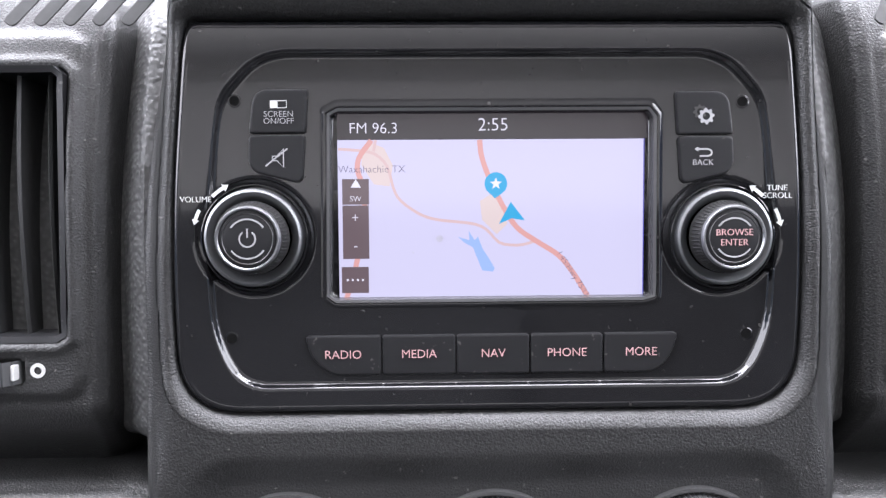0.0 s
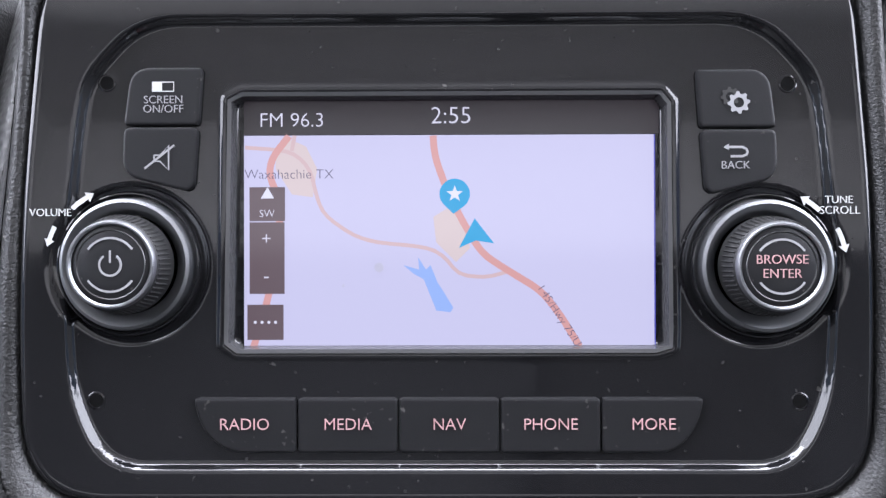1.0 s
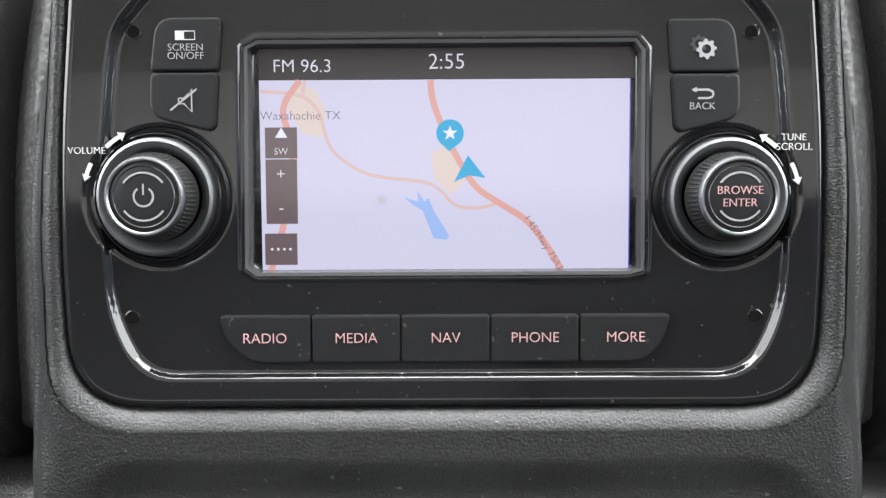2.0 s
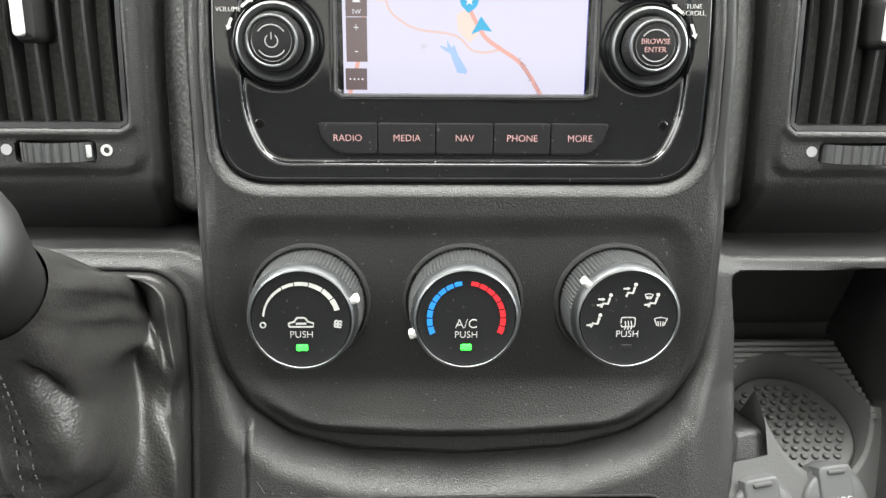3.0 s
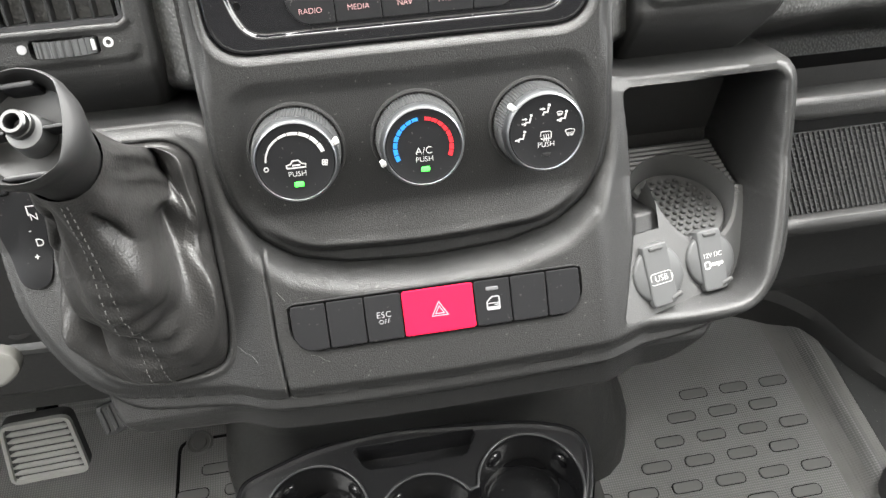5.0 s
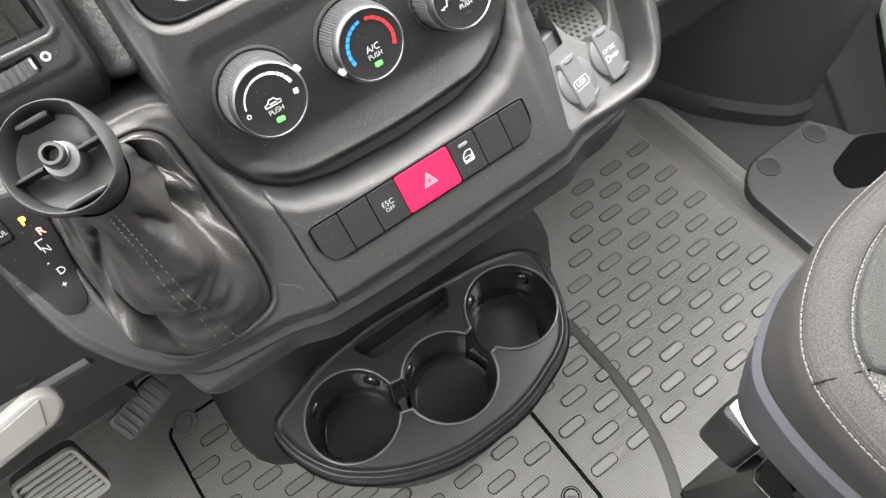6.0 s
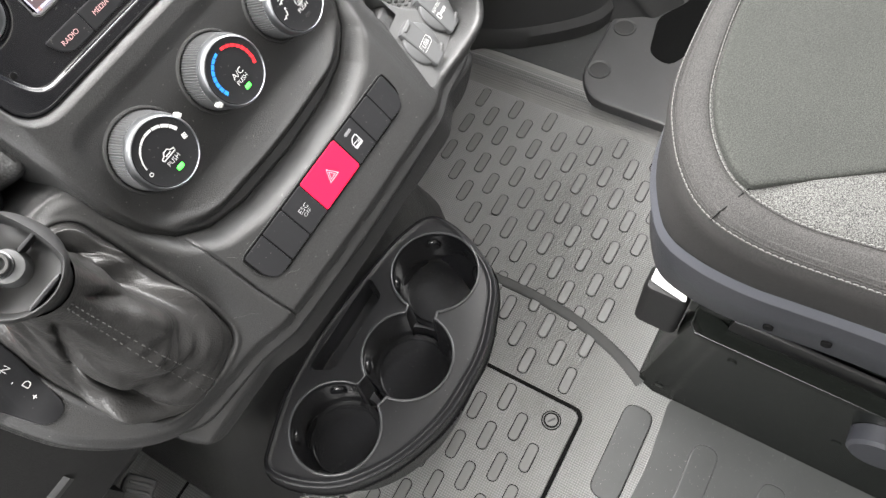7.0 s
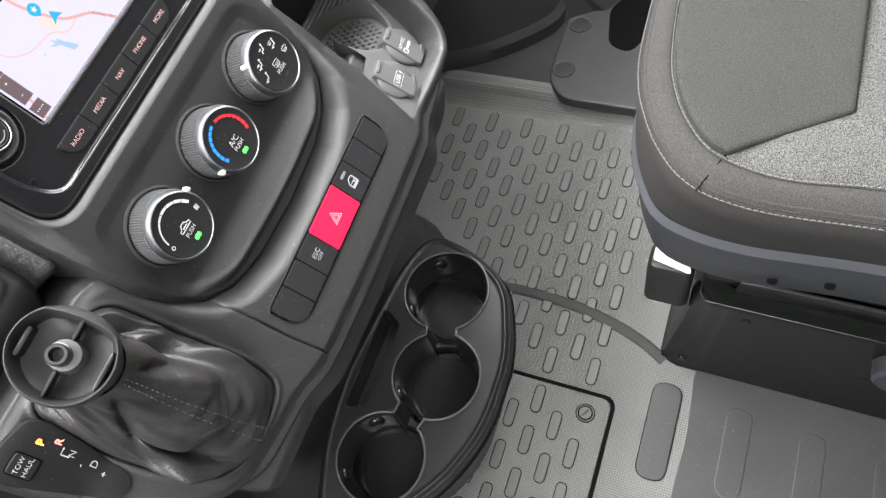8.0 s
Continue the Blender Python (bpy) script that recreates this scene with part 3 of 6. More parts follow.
def vent(side):
    """An air vent unit; side is 1 or -1."""
    s = side

    def line(pts):
        q = [(s * u, v) for u, v in pts]
        return q if s > 0 else q[::-1]

    house = rounded(line([(0.1385, -0.062), (0.218, -0.062), (0.237, -0.012), (0.243, 0.13), (0.1330, 0.13), (0.1370, 0.03)]), [0.006, 0.02, 0.02, 0.01, 0.006, 0.05], 120)
    gap = rounded(line([(0.1490, 0.0030), (0.2150, 0.0030), (0.2150, 0.1000), (0.1470, 0.1000)]), 0.003, 60)
    plate = rounded(line([(0.1450, -0.0160), (0.2200, -0.0160), (0.2290, 0.000), (0.2310, 0.112), (0.1425, 0.112)]), 0.008, 80)
    slit = rounded(line([(0.1640, -0.0120), (0.2000, -0.0120), (0.2000, -0.0020), (0.1640, -0.0020)]), 0.004, 40)

    def height(U, V):
        o = sdf(U, V, house)
        n = -0.012 + 0 * U
        n -= 0.034 * step(-V, 0.0190, 0.062)
        p = sdf(U, V, plate)
        n += 0.0022 * (1 - step(p, -0.002, 0.003))
        n -= 0.003 * step(o, -0.004, 0) + 0.03 * step(o, 0, 0.005)
        g = sdf(U, V, gap)
        n += 0.0012 * np.exp(-((g - 0.002) / 0.0018) ** 2)
        n -= 0.040 * (1 - step(g, -0.002, 0.0))
        n -= 0.012 * (1 - step(sdf(U, V, slit), -0.001, 0.0))
        n -= 0.25 * np.maximum(0, V - 0.108) ** 1.2 + 1.8 * np.clip(V - 0.05, 0, 0.1) ** 2
        return n

    ob = thing("air_vent", STACK, "dark plastic dashboard air vent with upright slats and a thumbwheel", "air vent", group="dashboard air vents")
    lo, hi = sorted((s * 0.129, s * 0.249))
    part("housing", relief(lo, hi, -0.068, 0.136, 0.001, height, lambda U, V: sdf(U, V, house) < 0.0055), TRIM, ob, smooth=60)
    frame_out = shrink(gap, 0.0003)
    part("vent_frame", loft([at_z(frame_out, -0.036), at_z(frame_out, -0.0100), at_z(shrink(gap, 0.0026), -0.0106), at_z(shrink(gap, 0.0034), -0.034)]), KEY, ob)
    part("vent_back", box(lo + 0.012, hi - 0.028, 0.0, 0.104, -0.052, -0.048), SHADOW, ob)
    blade = []
    for j in range(9):
        t = j / 8
        v = 0.0045 + 0.094 * t
        bow = 0.0030 * math.sin(math.pi * t)
        w = 0.0008
        blade.append([(-w, v, -0.036), (w, v, -0.036), (w, v, -0.0165 + bow), (0.0, v, -0.0155 + bow), (-w, v, -0.0165 + bow)])
    geo = loft(blade, True, True)
    first = None
    for j in range(6):
        u = s * (0.1490 + 0.066 * (j + 0.5) / 6)
        if first is None:
            first = part("slat", geo, KNOB, ob, m=pose(u, 0, 0))
        else:
            again = first.copy()
            scene.collection.objects.link(again)
            again.parent = ob
            again.matrix_basis = pose(u, 0, 0)
    part("cross_bar", box(min(s * 0.149, s * 0.215), max(s * 0.149, s * 0.215), 0.050, 0.052, -0.036, -0.030), KNOB, ob)
    tab = part("vent_tab", box(-0.0055, 0.0055, -0.011, 0.011, -0.022, -0.0065, 0.004), KNOB, ob, m=pose(s * 0.188, 0.0505, 0))
    part("tab_insert", box(-0.0042, 0.0008, -0.0085, 0.0085, -0.0066, -0.0050, 0.002), WHITE, tab, "white plastic insert")
    rings = []
    for k in range(57):
        a = math.pi * k / 56
        r = 0.0085 + (0.0005 if k % 4 < 2 else -0.0002)
        rings.append([(0.0165 * math.cos(a), -0.0062 + y, -0.0185 + 0.0125 * math.sin(a) * (1 + (r - 0.0085) * 110)) for y in (-0.0042, -0.0028, 0.0028, 0.0042)])
    part("thumbwheel", loft(rings, closed=False), DIALSIDE, ob, "ribbed dark grey thumbwheel", m=pose(s * 0.182, -0.0008, 0.004))
    part("wheel_mark", box(-0.0007, 0.0007, -0.0028, 0.0028, -0.012, -0.0072, 0.0005), WHITE, ob, m=pose(s * 0.182 + 0.0148, -0.0068, 0))
    part("closed_mark", revolve([(0.0024, -0.012), (0.0024, -0.0094)], s * 0.182 - 0.0215, -0.0062), LEGEND, ob)
    part("open_mark", loft([circle(s * 0.182 + 0.0225, -0.0064, r, z, 32) for r, z in ((0.0026, -0.012), (0.0026, -0.0094), (0.0014, -0.0094), (0.0014, -0.012))]), WHITE, ob)
    for j in range(5):
        x = s * 0.152 + 0.010 * (j - 1) * 1.0
        # No slot is cut: the plate's dark colour is the shade inside one.
        part("demist_slot_shade", moved(box(-0.0022, 0.0022, -0.0085, 0.0085, 0, 0.0005, 0.002, 24), pose(x, 0.1205, -0.0150, -22, 0, -32)), SLOTSHADE, ob, "flat dark plate painted as a narrow slanted demister slot")
    return ob


vent(1)
vent(-1)

# ---- radio ----
DISH = rounded(mirrored([(0, -0.0117), (0.0862, -0.0117), (0.0953, 0.0072), (0.0970, 0.040), (0.0935, 0.075), (0.0915, 0.0870), (0.0775, 0.1024), (0, 0.1024)][:-1]), [0.0, 0.016, 0.02, 0.03, 0.03, 0.012, 0.012, 0.012, 0.012, 0.03, 0.03, 0.02, 0.016], 200)
WINDOW = rounded([(-0.0562, 0.0180), (0.0556, 0.0180), (0.0552, 0.0830), (-0.0552, 0.0830)], 0.0022, 80)
HOLES = [(-0.0860, 0.0858), (0.0846, 0.0848), (-0.0887, 0.0060), (0.0872, 0.0056)]
KNOBS = [(-0.0800, 0.0402), (0.0780, 0.0394)]


def radio_height(U, V):
    n = -0.0024 * (1 - step(sdf(U, V, DISH), -0.0024, -0.0002))
    n -= 16.0 * np.maximum(0, V - 0.0985) ** 2
    for x, y in KNOBS:
        r = np.hypot(U - x, V - y)
        n -= 0.0014 * (1 - step(r, 0.0180, 0.0205))
    w = sdf(U, V, WINDOW)
    n += 0.0009 * np.exp(-((w - 0.0010) / 0.0008) ** 2) * (w > -0.0005) * 0.5
    n -= 0.0040 * (1 - step(w, -0.0012, 0.0))
    return n


radio = thing("car_radio", STACK @ pose(0, 0, 0.0026), "gloss black car radio with a lit navigation screen and two knobs", "radio")
part("faceplate", relief(-0.109, 0.109, -0.0215, 0.1135, 0.0006, radio_height, lambda U, V: sdf(U, V, RADIO) < -0.0010), GLOSS, radio, "gloss black plastic face with a bevelled inner panel", smooth=50)
edge = []
for off, drop in ((-0.0004, 0.010), (-0.0003, 0.0018), (0.0002, 0.0007), (0.0008, -0.00002), (0.0024, -0.00006), (0.0034, 0.0006)):
    line = shrink(RADIO, off)
    edge.append([(u, v, n) for (u, v), n in zip(line, radio_height(line[:, 0], line[:, 1]) - drop)])
part("face_edge", loft(edge), GLOSS, radio, smooth=60)


def key_button(outline, parent, name, mat=KEY, z0=-0.004, z1=-0.0008, r=0.0012, m=60):
    return part(name, slab(rounded(outline, r, m), z0, z1, 0.0006), mat, parent)


UP = [(-0.0812, 0.0748), (-0.0624, 0.0748), (-0.0614, 0.0893), (-0.0794, 0.0893)]
LOW = [(-0.0815, 0.0650), (-0.0795, 0.0618), (-0.0652, 0.0583), (-0.0636, 0.0596), (-0.0625, 0.0744), (-0.0812, 0.0744)]
flip = lambda o: [(-u, v - 0.0011) for u, v in reversed(o)]
for side, outline, name in ((-1, UP, "screen_button"), (-1, LOW, "mute_button"), (1, flip(UP), "settings_button"), (1, flip(LOW), "back_button")):
    key_button(outline, radio, name, r=[0.001, 0.001, 0.001, 0.005] if name == "screen_button" else [0.005, 0.001, 0.001, 0.001] if name == "settings_button" else 0.0018)
Z = -0.0007
sb, mb, gb, bb = [o for o in radio.children if o.name.endswith("_button")]
part("legend", cat(lettering("SCREEN", 0.0028, -0.0711, 0.0811, Z), lettering("ON/OFF", 0.0028, -0.0711, 0.0788, Z)), LEGEND, sb)
part("legend_icon", cat(plate2([(-0.0738, 0.0831), (-0.0713, 0.0831), (-0.0713, 0.0856), (-0.0738, 0.0856)], Z), stroke([(-0.0713, 0.0832), (-0.0684, 0.0832), (-0.0684, 0.0855), (-0.0713, 0.0855)], 0.0003, Z)), WHITE, sb)
part("legend", cat(stroke([(-0.0733, 0.0673), (-0.0718, 0.0673), (-0.0697, 0.0698), (-0.0697, 0.0636), (-0.0718, 0.0658), (-0.0733, 0.0658), (-0.0733, 0.0673)], 0.0004, Z), stroke([(-0.0757, 0.0640), (-0.0683, 0.0698)], 0.0005, Z)), LEGEND, mb)


def gear(cx, cy, r, z, teeth=8):
    outer = []
    for i in range(teeth * 4):
        rr = r if i % 4 in (0, 1) else r * 0.78
        a = 2 * math.pi * i / (teeth * 4)
        outer.append((cx + rr * math.cos(a), cy + rr * math.sin(a)))
    inner = [(cx + r * 0.45 * math.cos(2 * math.pi * i / (teeth * 4)), cy + r * 0.45 * math.sin(2 * math.pi * i / (teeth * 4))) for i in range(teeth * 4)]
    return loft([at_z(outer, z + 0.0002), at_z(inner, z + 0.0002)])


part("legend", gear(0.0717, 0.0798, 0.0028, Z), LEGEND, gb)
part("legend_shade", gear(0.0696, 0.0813, 0.0024, Z - 0.00005), STEEL, gb)
part("legend", cat(lettering("BACK", 0.0028, 0.0709, 0.0643, Z), stroke([(0.0690, 0.0688), (0.0725, 0.0688), (0.0735, 0.0683), (0.0738, 0.0676), (0.0735, 0.0669), (0.0725, 0.0665), (0.0696, 0.0665)], 0.0006, Z), plate2([(0.0678, 0.0688), (0.0692, 0.0680), (0.0692, 0.0696)], Z)), LEGEND, bb)
ROW = [-0.0641, -0.0379, -0.0127, 0.0125, 0.0376, 0.0634]
for i, word in enumerate(("RADIO", "MEDIA", "NAV", "PHONE", "MORE")):
    a, b = ROW[i] + 0.0002, ROW[i + 1] - 0.0002
    outline = [(a, -0.0069), (b, -0.0069), (b, 0.0068), (a, 0.0068)]
    rad = 0.0006
    if i == 0:
        outline, rad = [(a + 0.0085, -0.0069), (b, -0.0069), (b, 0.0068), (a, 0.0068), (a + 0.002, -0.001)], [0.006, 0.0006, 0.0006, 0.0015, 0.004]
    if i == 4:
        outline, rad = [(a, -0.0069), (b - 0.0075, -0.0069), (b - 0.002, -0.001), (b, 0.0068), (a, 0.0068)], [0.0006, 0.006, 0.004, 0.0015, 0.0006]
    k = key_button(outline, radio, "menu_button", r=rad, z1=-0.0009)
    part("legend", lettering(word, 0.0041, (ROW[i] + ROW[i + 1]) / 2, 0.0002, -0.0008), PINK, k, "dim pink backlit lettering")

for x, y in HOLES:
    hole = part("screw_hole", revolve([(0.0024, -0.0030), (0.0023, 0.0001), (0.0020, 0.0002), (0.0017, -0.0006)], x, y, 28, cap1=False), GLOSS, radio, m=pose(0, 0, -0.0024))
    # Flush black disc: the dark inside the hole is painted.
    part("hole_shade", revolve([(0.0018, -0.0012), (0.0017, 0.00005)], x, y, 24), GAPSHADE, hole)

# screen: a lit panel with the map in thin layers
screen = part("screen", box(-0.0556, 0.0550, 0.0182, 0.0828, -0.0078, -0.0064, 0.001), GLOSS, radio, "lit navigation screen showing a road map")


def lit(name, colour, power):
    m = bpy.data.materials.new(name)
    m.use_nodes = True
    b = m.node_tree.nodes["Principled BSDF"]
    b.inputs["Base Color"].default_value = (0.02, 0.02, 0.02, 1)
    b.inputs["Roughness"].default_value = 0.12
    b.inputs["Emission Color"].default_value = (*colour, 1)
    b.inputs["Emission Strength"].default_value = power
    return m


LIT = 0.44
MAPWHITE = lit("map_ground", (0.73, 0.69, 0.87), LIT)
MAPBAR = lit("map_header", (0.019, 0.013, 0.016), LIT)
MAPROAD = lit("map_highway", (0.82, 0.40, 0.35), LIT)
MAPROAD2 = lit("map_main_road", (0.80, 0.56, 0.53), LIT)
MAPTOWN = lit("map_town", (0.84, 0.68, 0.62), LIT)
MAPLAKE = lit("map_lake", (0.38, 0.55, 0.96), LIT)
MAPTEAL = lit("map_marker", (0.0, 0.42, 0.74), LIT)
MAPTEXT = lit("map_text", (0.156, 0.127, 0.205), LIT)
MAPLIGHT = lit("map_white_text", (0.95, 0.92, 1.0), LIT)
MAPKEY = lit("map_key", (0.14, 0.09, 0.098), LIT)
MAPEDGE = lit("map_edge_line", (0.10, 0.10, 0.55), LIT)
SX = lambda px: -0.0528 + (px - 428) / (1166 - 428) * 0.1068
SY = lambda py: 0.0830 - (py - 172) / (616 - 172) * 0.0645
def S2(*pts):
    return [(SX(x), SY(y)) for x, y in pts]


def smooth_line(pts, m=40):
    return resample(rounded_open(pts), m, closed=False)


def rounded_open(pts):
    p = [np.array(q) for q in pts]
    out = [p[0]]
    for a, b, c in zip(p, p[1:], p[2:]):
        for t in (0.0, 0.25, 0.5, 0.75, 1.0):
            q0, q2 = b + (a - b) * 0.4, b + (c - b) * 0.4
            out.append((1 - t) ** 2 * q0 + 2 * t * (1 - t) * b + t * t * q2)
    out.append(p[-1])
    return out


L0 = -0.00635
part("map_ground", plate2(S2((430, 614), (1154, 614), (1154, 241), (430, 241)), L0), MAPWHITE, screen)
part("header_bar", plate2(S2((430, 240), (1164, 240), (1164, 176), (430, 176)), L0), MAPBAR, screen)
for area in (plate2(S2((486, 300), (515, 345), (552, 350), (560, 300), (540, 260), (505, 245), (488, 262)), L0 + 0.00003), plate2(S2((765, 385), (770, 430), (805, 465), (830, 440), (820, 390), (790, 370)), L0 + 0.00003)):
    part("town_area", area, MAPTOWN, screen)
part("main_road", cat(stroke(smooth_line(S2((432, 262), (515, 268), (548, 300), (560, 355), (575, 385), (640, 428), (755, 438), (785, 455), (810, 488), (860, 492), (895, 482))), 0.0010, L0 + 0.00006), stroke(smooth_line(S2((515, 268), (520, 241))), 0.0010, L0 + 0.00006)), MAPROAD2, screen)
for road in (stroke(smooth_line(S2((765, 242), (768, 280), (790, 340), (815, 390), (850, 450), (900, 482), (955, 515), (990, 560), (1022, 613))), 0.0018, L0 + 0.00009), stroke(smooth_line(S2((510, 242), (480, 280), (474, 310), (495, 360), (490, 440), (470, 540), (447, 613))), 0.0018, L0 + 0.00009)):
    part("highway", road, MAPROAD, screen)
part("lake", plate2(S2((712, 470), (740, 478), (738, 456), (752, 478), (760, 470), (772, 500), (785, 520), (800, 545), (795, 553), (770, 550), (758, 520), (748, 495), (730, 485)), L0 + 0.00006), MAPLAKE, screen)
for print_geo in (lettering("Waxahachie TX", 0.0035, SX(510), SY(310), L0 + 0.00036, thick=0.00002), lettering("I 45/Hwy 75/U", 0.0030, SX(987), SY(560), L0 + 0.00036, turn=-57, thick=0.00002),):
    part("map_text", print_geo, MAPTEXT, screen)
part("map_key", cat(*[plate2([(SX(a), SY(d)), (SX(b), SY(d)), (SX(b), SY(c)), (SX(a), SY(c))], L0 + 0.00018) for a, b, c, d in ((440, 503, 332, 392), (440, 502, 394, 520), (436, 500, 539, 601))]), MAPKEY, screen)
part("key_legend", cat(lettering("SW", 0.0027, SX(471), SY(379), L0 + 0.00046, thick=0.00002), lettering("+", 0.0048, SX(470), SY(424), L0 + 0.00046, thick=0.00002), lettering("-", 0.0055, SX(470), SY(488), L0 + 0.00046, thick=0.00002), plate2(S2((460, 352), (484, 352), (472, 332)), L0 + 0.00022), *[revolve([(0.0004, L0 + 0.0002), (0.0004, L0 + 0.00042)], SX(x), SY(570), 8) for x in (450, 462, 474, 486)]), MAPLIGHT, screen)
part("station_text", lettering("FM 96.3", 0.0052, SX(515), SY(215), L0 + 0.00030, thick=0.00002), MAPLIGHT, screen)
part("clock_text", lettering("2:55", 0.0062, SX(797), SY(208), L0 + 0.00030, thick=0.00002), MAPLIGHT, screen)
pin = [(SX(803) + 0.0039 * math.cos(a), SY(345) + 0.0039 * math.sin(a)) for a in [radians(-50 + 280 * i / 24) for i in range(25)]] + [(SX(801), SY(380))]
part("map_pin", cat(plate2(pin, L0 + 0.00024), plate2(S2((810, 440), (838, 388), (872, 432), (840, 427)), L0 + 0.00024)), MAPTEAL, screen)
star = [(SX(803) + (0.0022 if i % 2 == 0 else 0.0009) * math.sin(math.pi * i / 5), SY(345) + (0.0022 if i % 2 == 0 else 0.0009) * math.cos(math.pi * i / 5)) for i in range(10)]
part("pin_star", plate2(star[::-1], L0 + 0.00034), MAPLIGHT, screen)
part("screen_edge_line", cat(stroke(S2((428, 616), (1155, 616)), 0.0004, L0 + 0.0001), stroke(S2((1155, 241), (1155, 616)), 0.0003, L0 + 0.0001)), MAPEDGE, screen)
lip = lambda a, b: loft([at_z(shrink(WINDOW, a), -0.0066), at_z(shrink(WINDOW, a - 0.0004), -0.0020), at_z(shrink(WINDOW, b), -0.0018), at_z(shrink(WINDOW, b), -0.0040)])
# The paler rim colour also paints the lit edges of this frame.
part("screen_frame", lip(0.0012, -0.0002), LITRIM, radio, "dark satin frame round the screen")
smudge = material("screen_smudge", (0.30, 0.29, 0.34), 0.5)
part("smudge", cat(revolve([(0.0012, L0 + 0.0003), (0.0012, L0 + 0.00036)], SX(669), SY(474), 16), revolve([(0.0004, L0 + 0.0003), (0.0004, L0 + 0.00036)], SX(606), SY(506), 10)), smudge, screen)


def radio_knob(x, y):
    k = part("radio_knob", revolve([(0.0122, 0.003), (0.0120, 0.0050), (0.0109, 0.0096), (0.0105, 0.0100)], n=64), KNOB, radio, "black rotary knob with ribbed side", m=pose(x, y, -0.0022))
    ribs = []
    for i in range(60):
        a = 2 * math.pi * i / 60
        ribs.append(moved(box(-0.00026, 0.00026, -0.0003, 0.0007, 0.0, 0.0044, 0.0001, 8), pose(0.0116 * math.cos(a), 0.0116 * math.sin(a), 0.0050, 0, 0, math.degrees(a) - 90) @ pose(0, 0, 0, 14, 0, 0)))
    part("ribs", cat(*ribs), KNOB, k)
    part("base_ring", revolve([(0.0166, -0.001), (0.0165, 0.0022), (0.0161, 0.0034), (0.0153, 0.0038), (0.0146, 0.0034), (0.0124, 0.0012)], n=64, cap1=False), SATIN, k, "satin silver base ring")
    part("groove_ring", revolve([(0.0180, 0.0004), (0.0178, 0.0014), (0.0175, 0.0015), (0.0170, 0.0004)], n=64, cap1=False), GLOSS, k)
    part("rim", revolve([(0.0107, 0.0094), (0.0106, 0.0106), (0.0102, 0.0111), (0.0098, 0.0111), (0.0094, 0.0106)], n=64, cap1=False), SATIN, k, "bright rim of the cap")
    part("cap", revolve([(0.0095, 0.0102), (0.0086, 0.0106), (0.0040, 0.0107)], n=48), KEY, k)
    part("rim_groove", revolve([(0.0084, 0.01055), (0.0082, 0.01075), (0.0079, 0.01055)], n=48, cap1=False), STEEL, k)
    return k, cat(arc_band(0, 0, 0.0061, 0.0066, 35, 145, 0.0107), arc_band(0, 0, 0.0061, 0.0066, 215, 325, 0.0107))


k1, arcs = radio_knob(*KNOBS[0])
part("legend", cat(arcs, arc_band(0, 0, 0.0023, 0.0028, 125, 415, 0.0107), stroke([(0, 0.0005), (0, 0.0034)], 0.0005, 0.0107)), LEGEND, k1)
k2, arcs = radio_knob(*KNOBS[1])
part("legend_arcs", arcs, LEGEND, k2)
part("legend", cat(lettering("BROWSE", 0.0031, 0, 0.0016, 0.0108), lettering("ENTER", 0.0031, 0, -0.0017, 0.0108)), PINK, k2, "dim pink backlit lettering")


def arrow(points, w, head, z):
    p = np.array(points, float)
    t = p[-1] - p[-2]
    t /= np.hypot(*t)
    nrm = np.array([-t[1], t[0]])
    return cat(stroke(points, w, z), plate2([p[-1] - nrm * head, p[-1] + nrm * 0 + t * head * 1.4, p[-1] + nrm * head], z))


def around(c, r, a0, a1, n=8):
    return [(c[0] + r * math.cos(radians(a0 + (a1 - a0) * i / n)), c[1] + r * math.sin(radians(a0 + (a1 - a0) * i / n))) for i in range(n + 1)]


for print_geo in (lettering("VOLUME", 0.0027, -0.0988, 0.0530, 0.0002), arrow(around(KNOBS[0], 0.0192, 134, 120), 0.0012, 0.0014, 0.0001), arrow(around(KNOBS[0], 0.0200, 152, 162), 0.0012, 0.0013, 0.0001), lettering("TUNE", 0.0027, 0.0958, 0.0556, 0.0002), lettering("SCROLL", 0.0028, 0.0960, 0.0530, 0.0002), arrow(around(KNOBS[1], 0.0188, 46, 58), 0.0012, 0.0014, 0.0001), arrow(around(KNOBS[1], 0.0196, 28, 15), 0.0012, 0.0014, 0.0001)):
    part("knob_print", print_geo, WHITE, radio)

# ---- climate controls ----
climate = thing("climate_controls", STACK, "three round climate dials with silver rims", "climate dial")


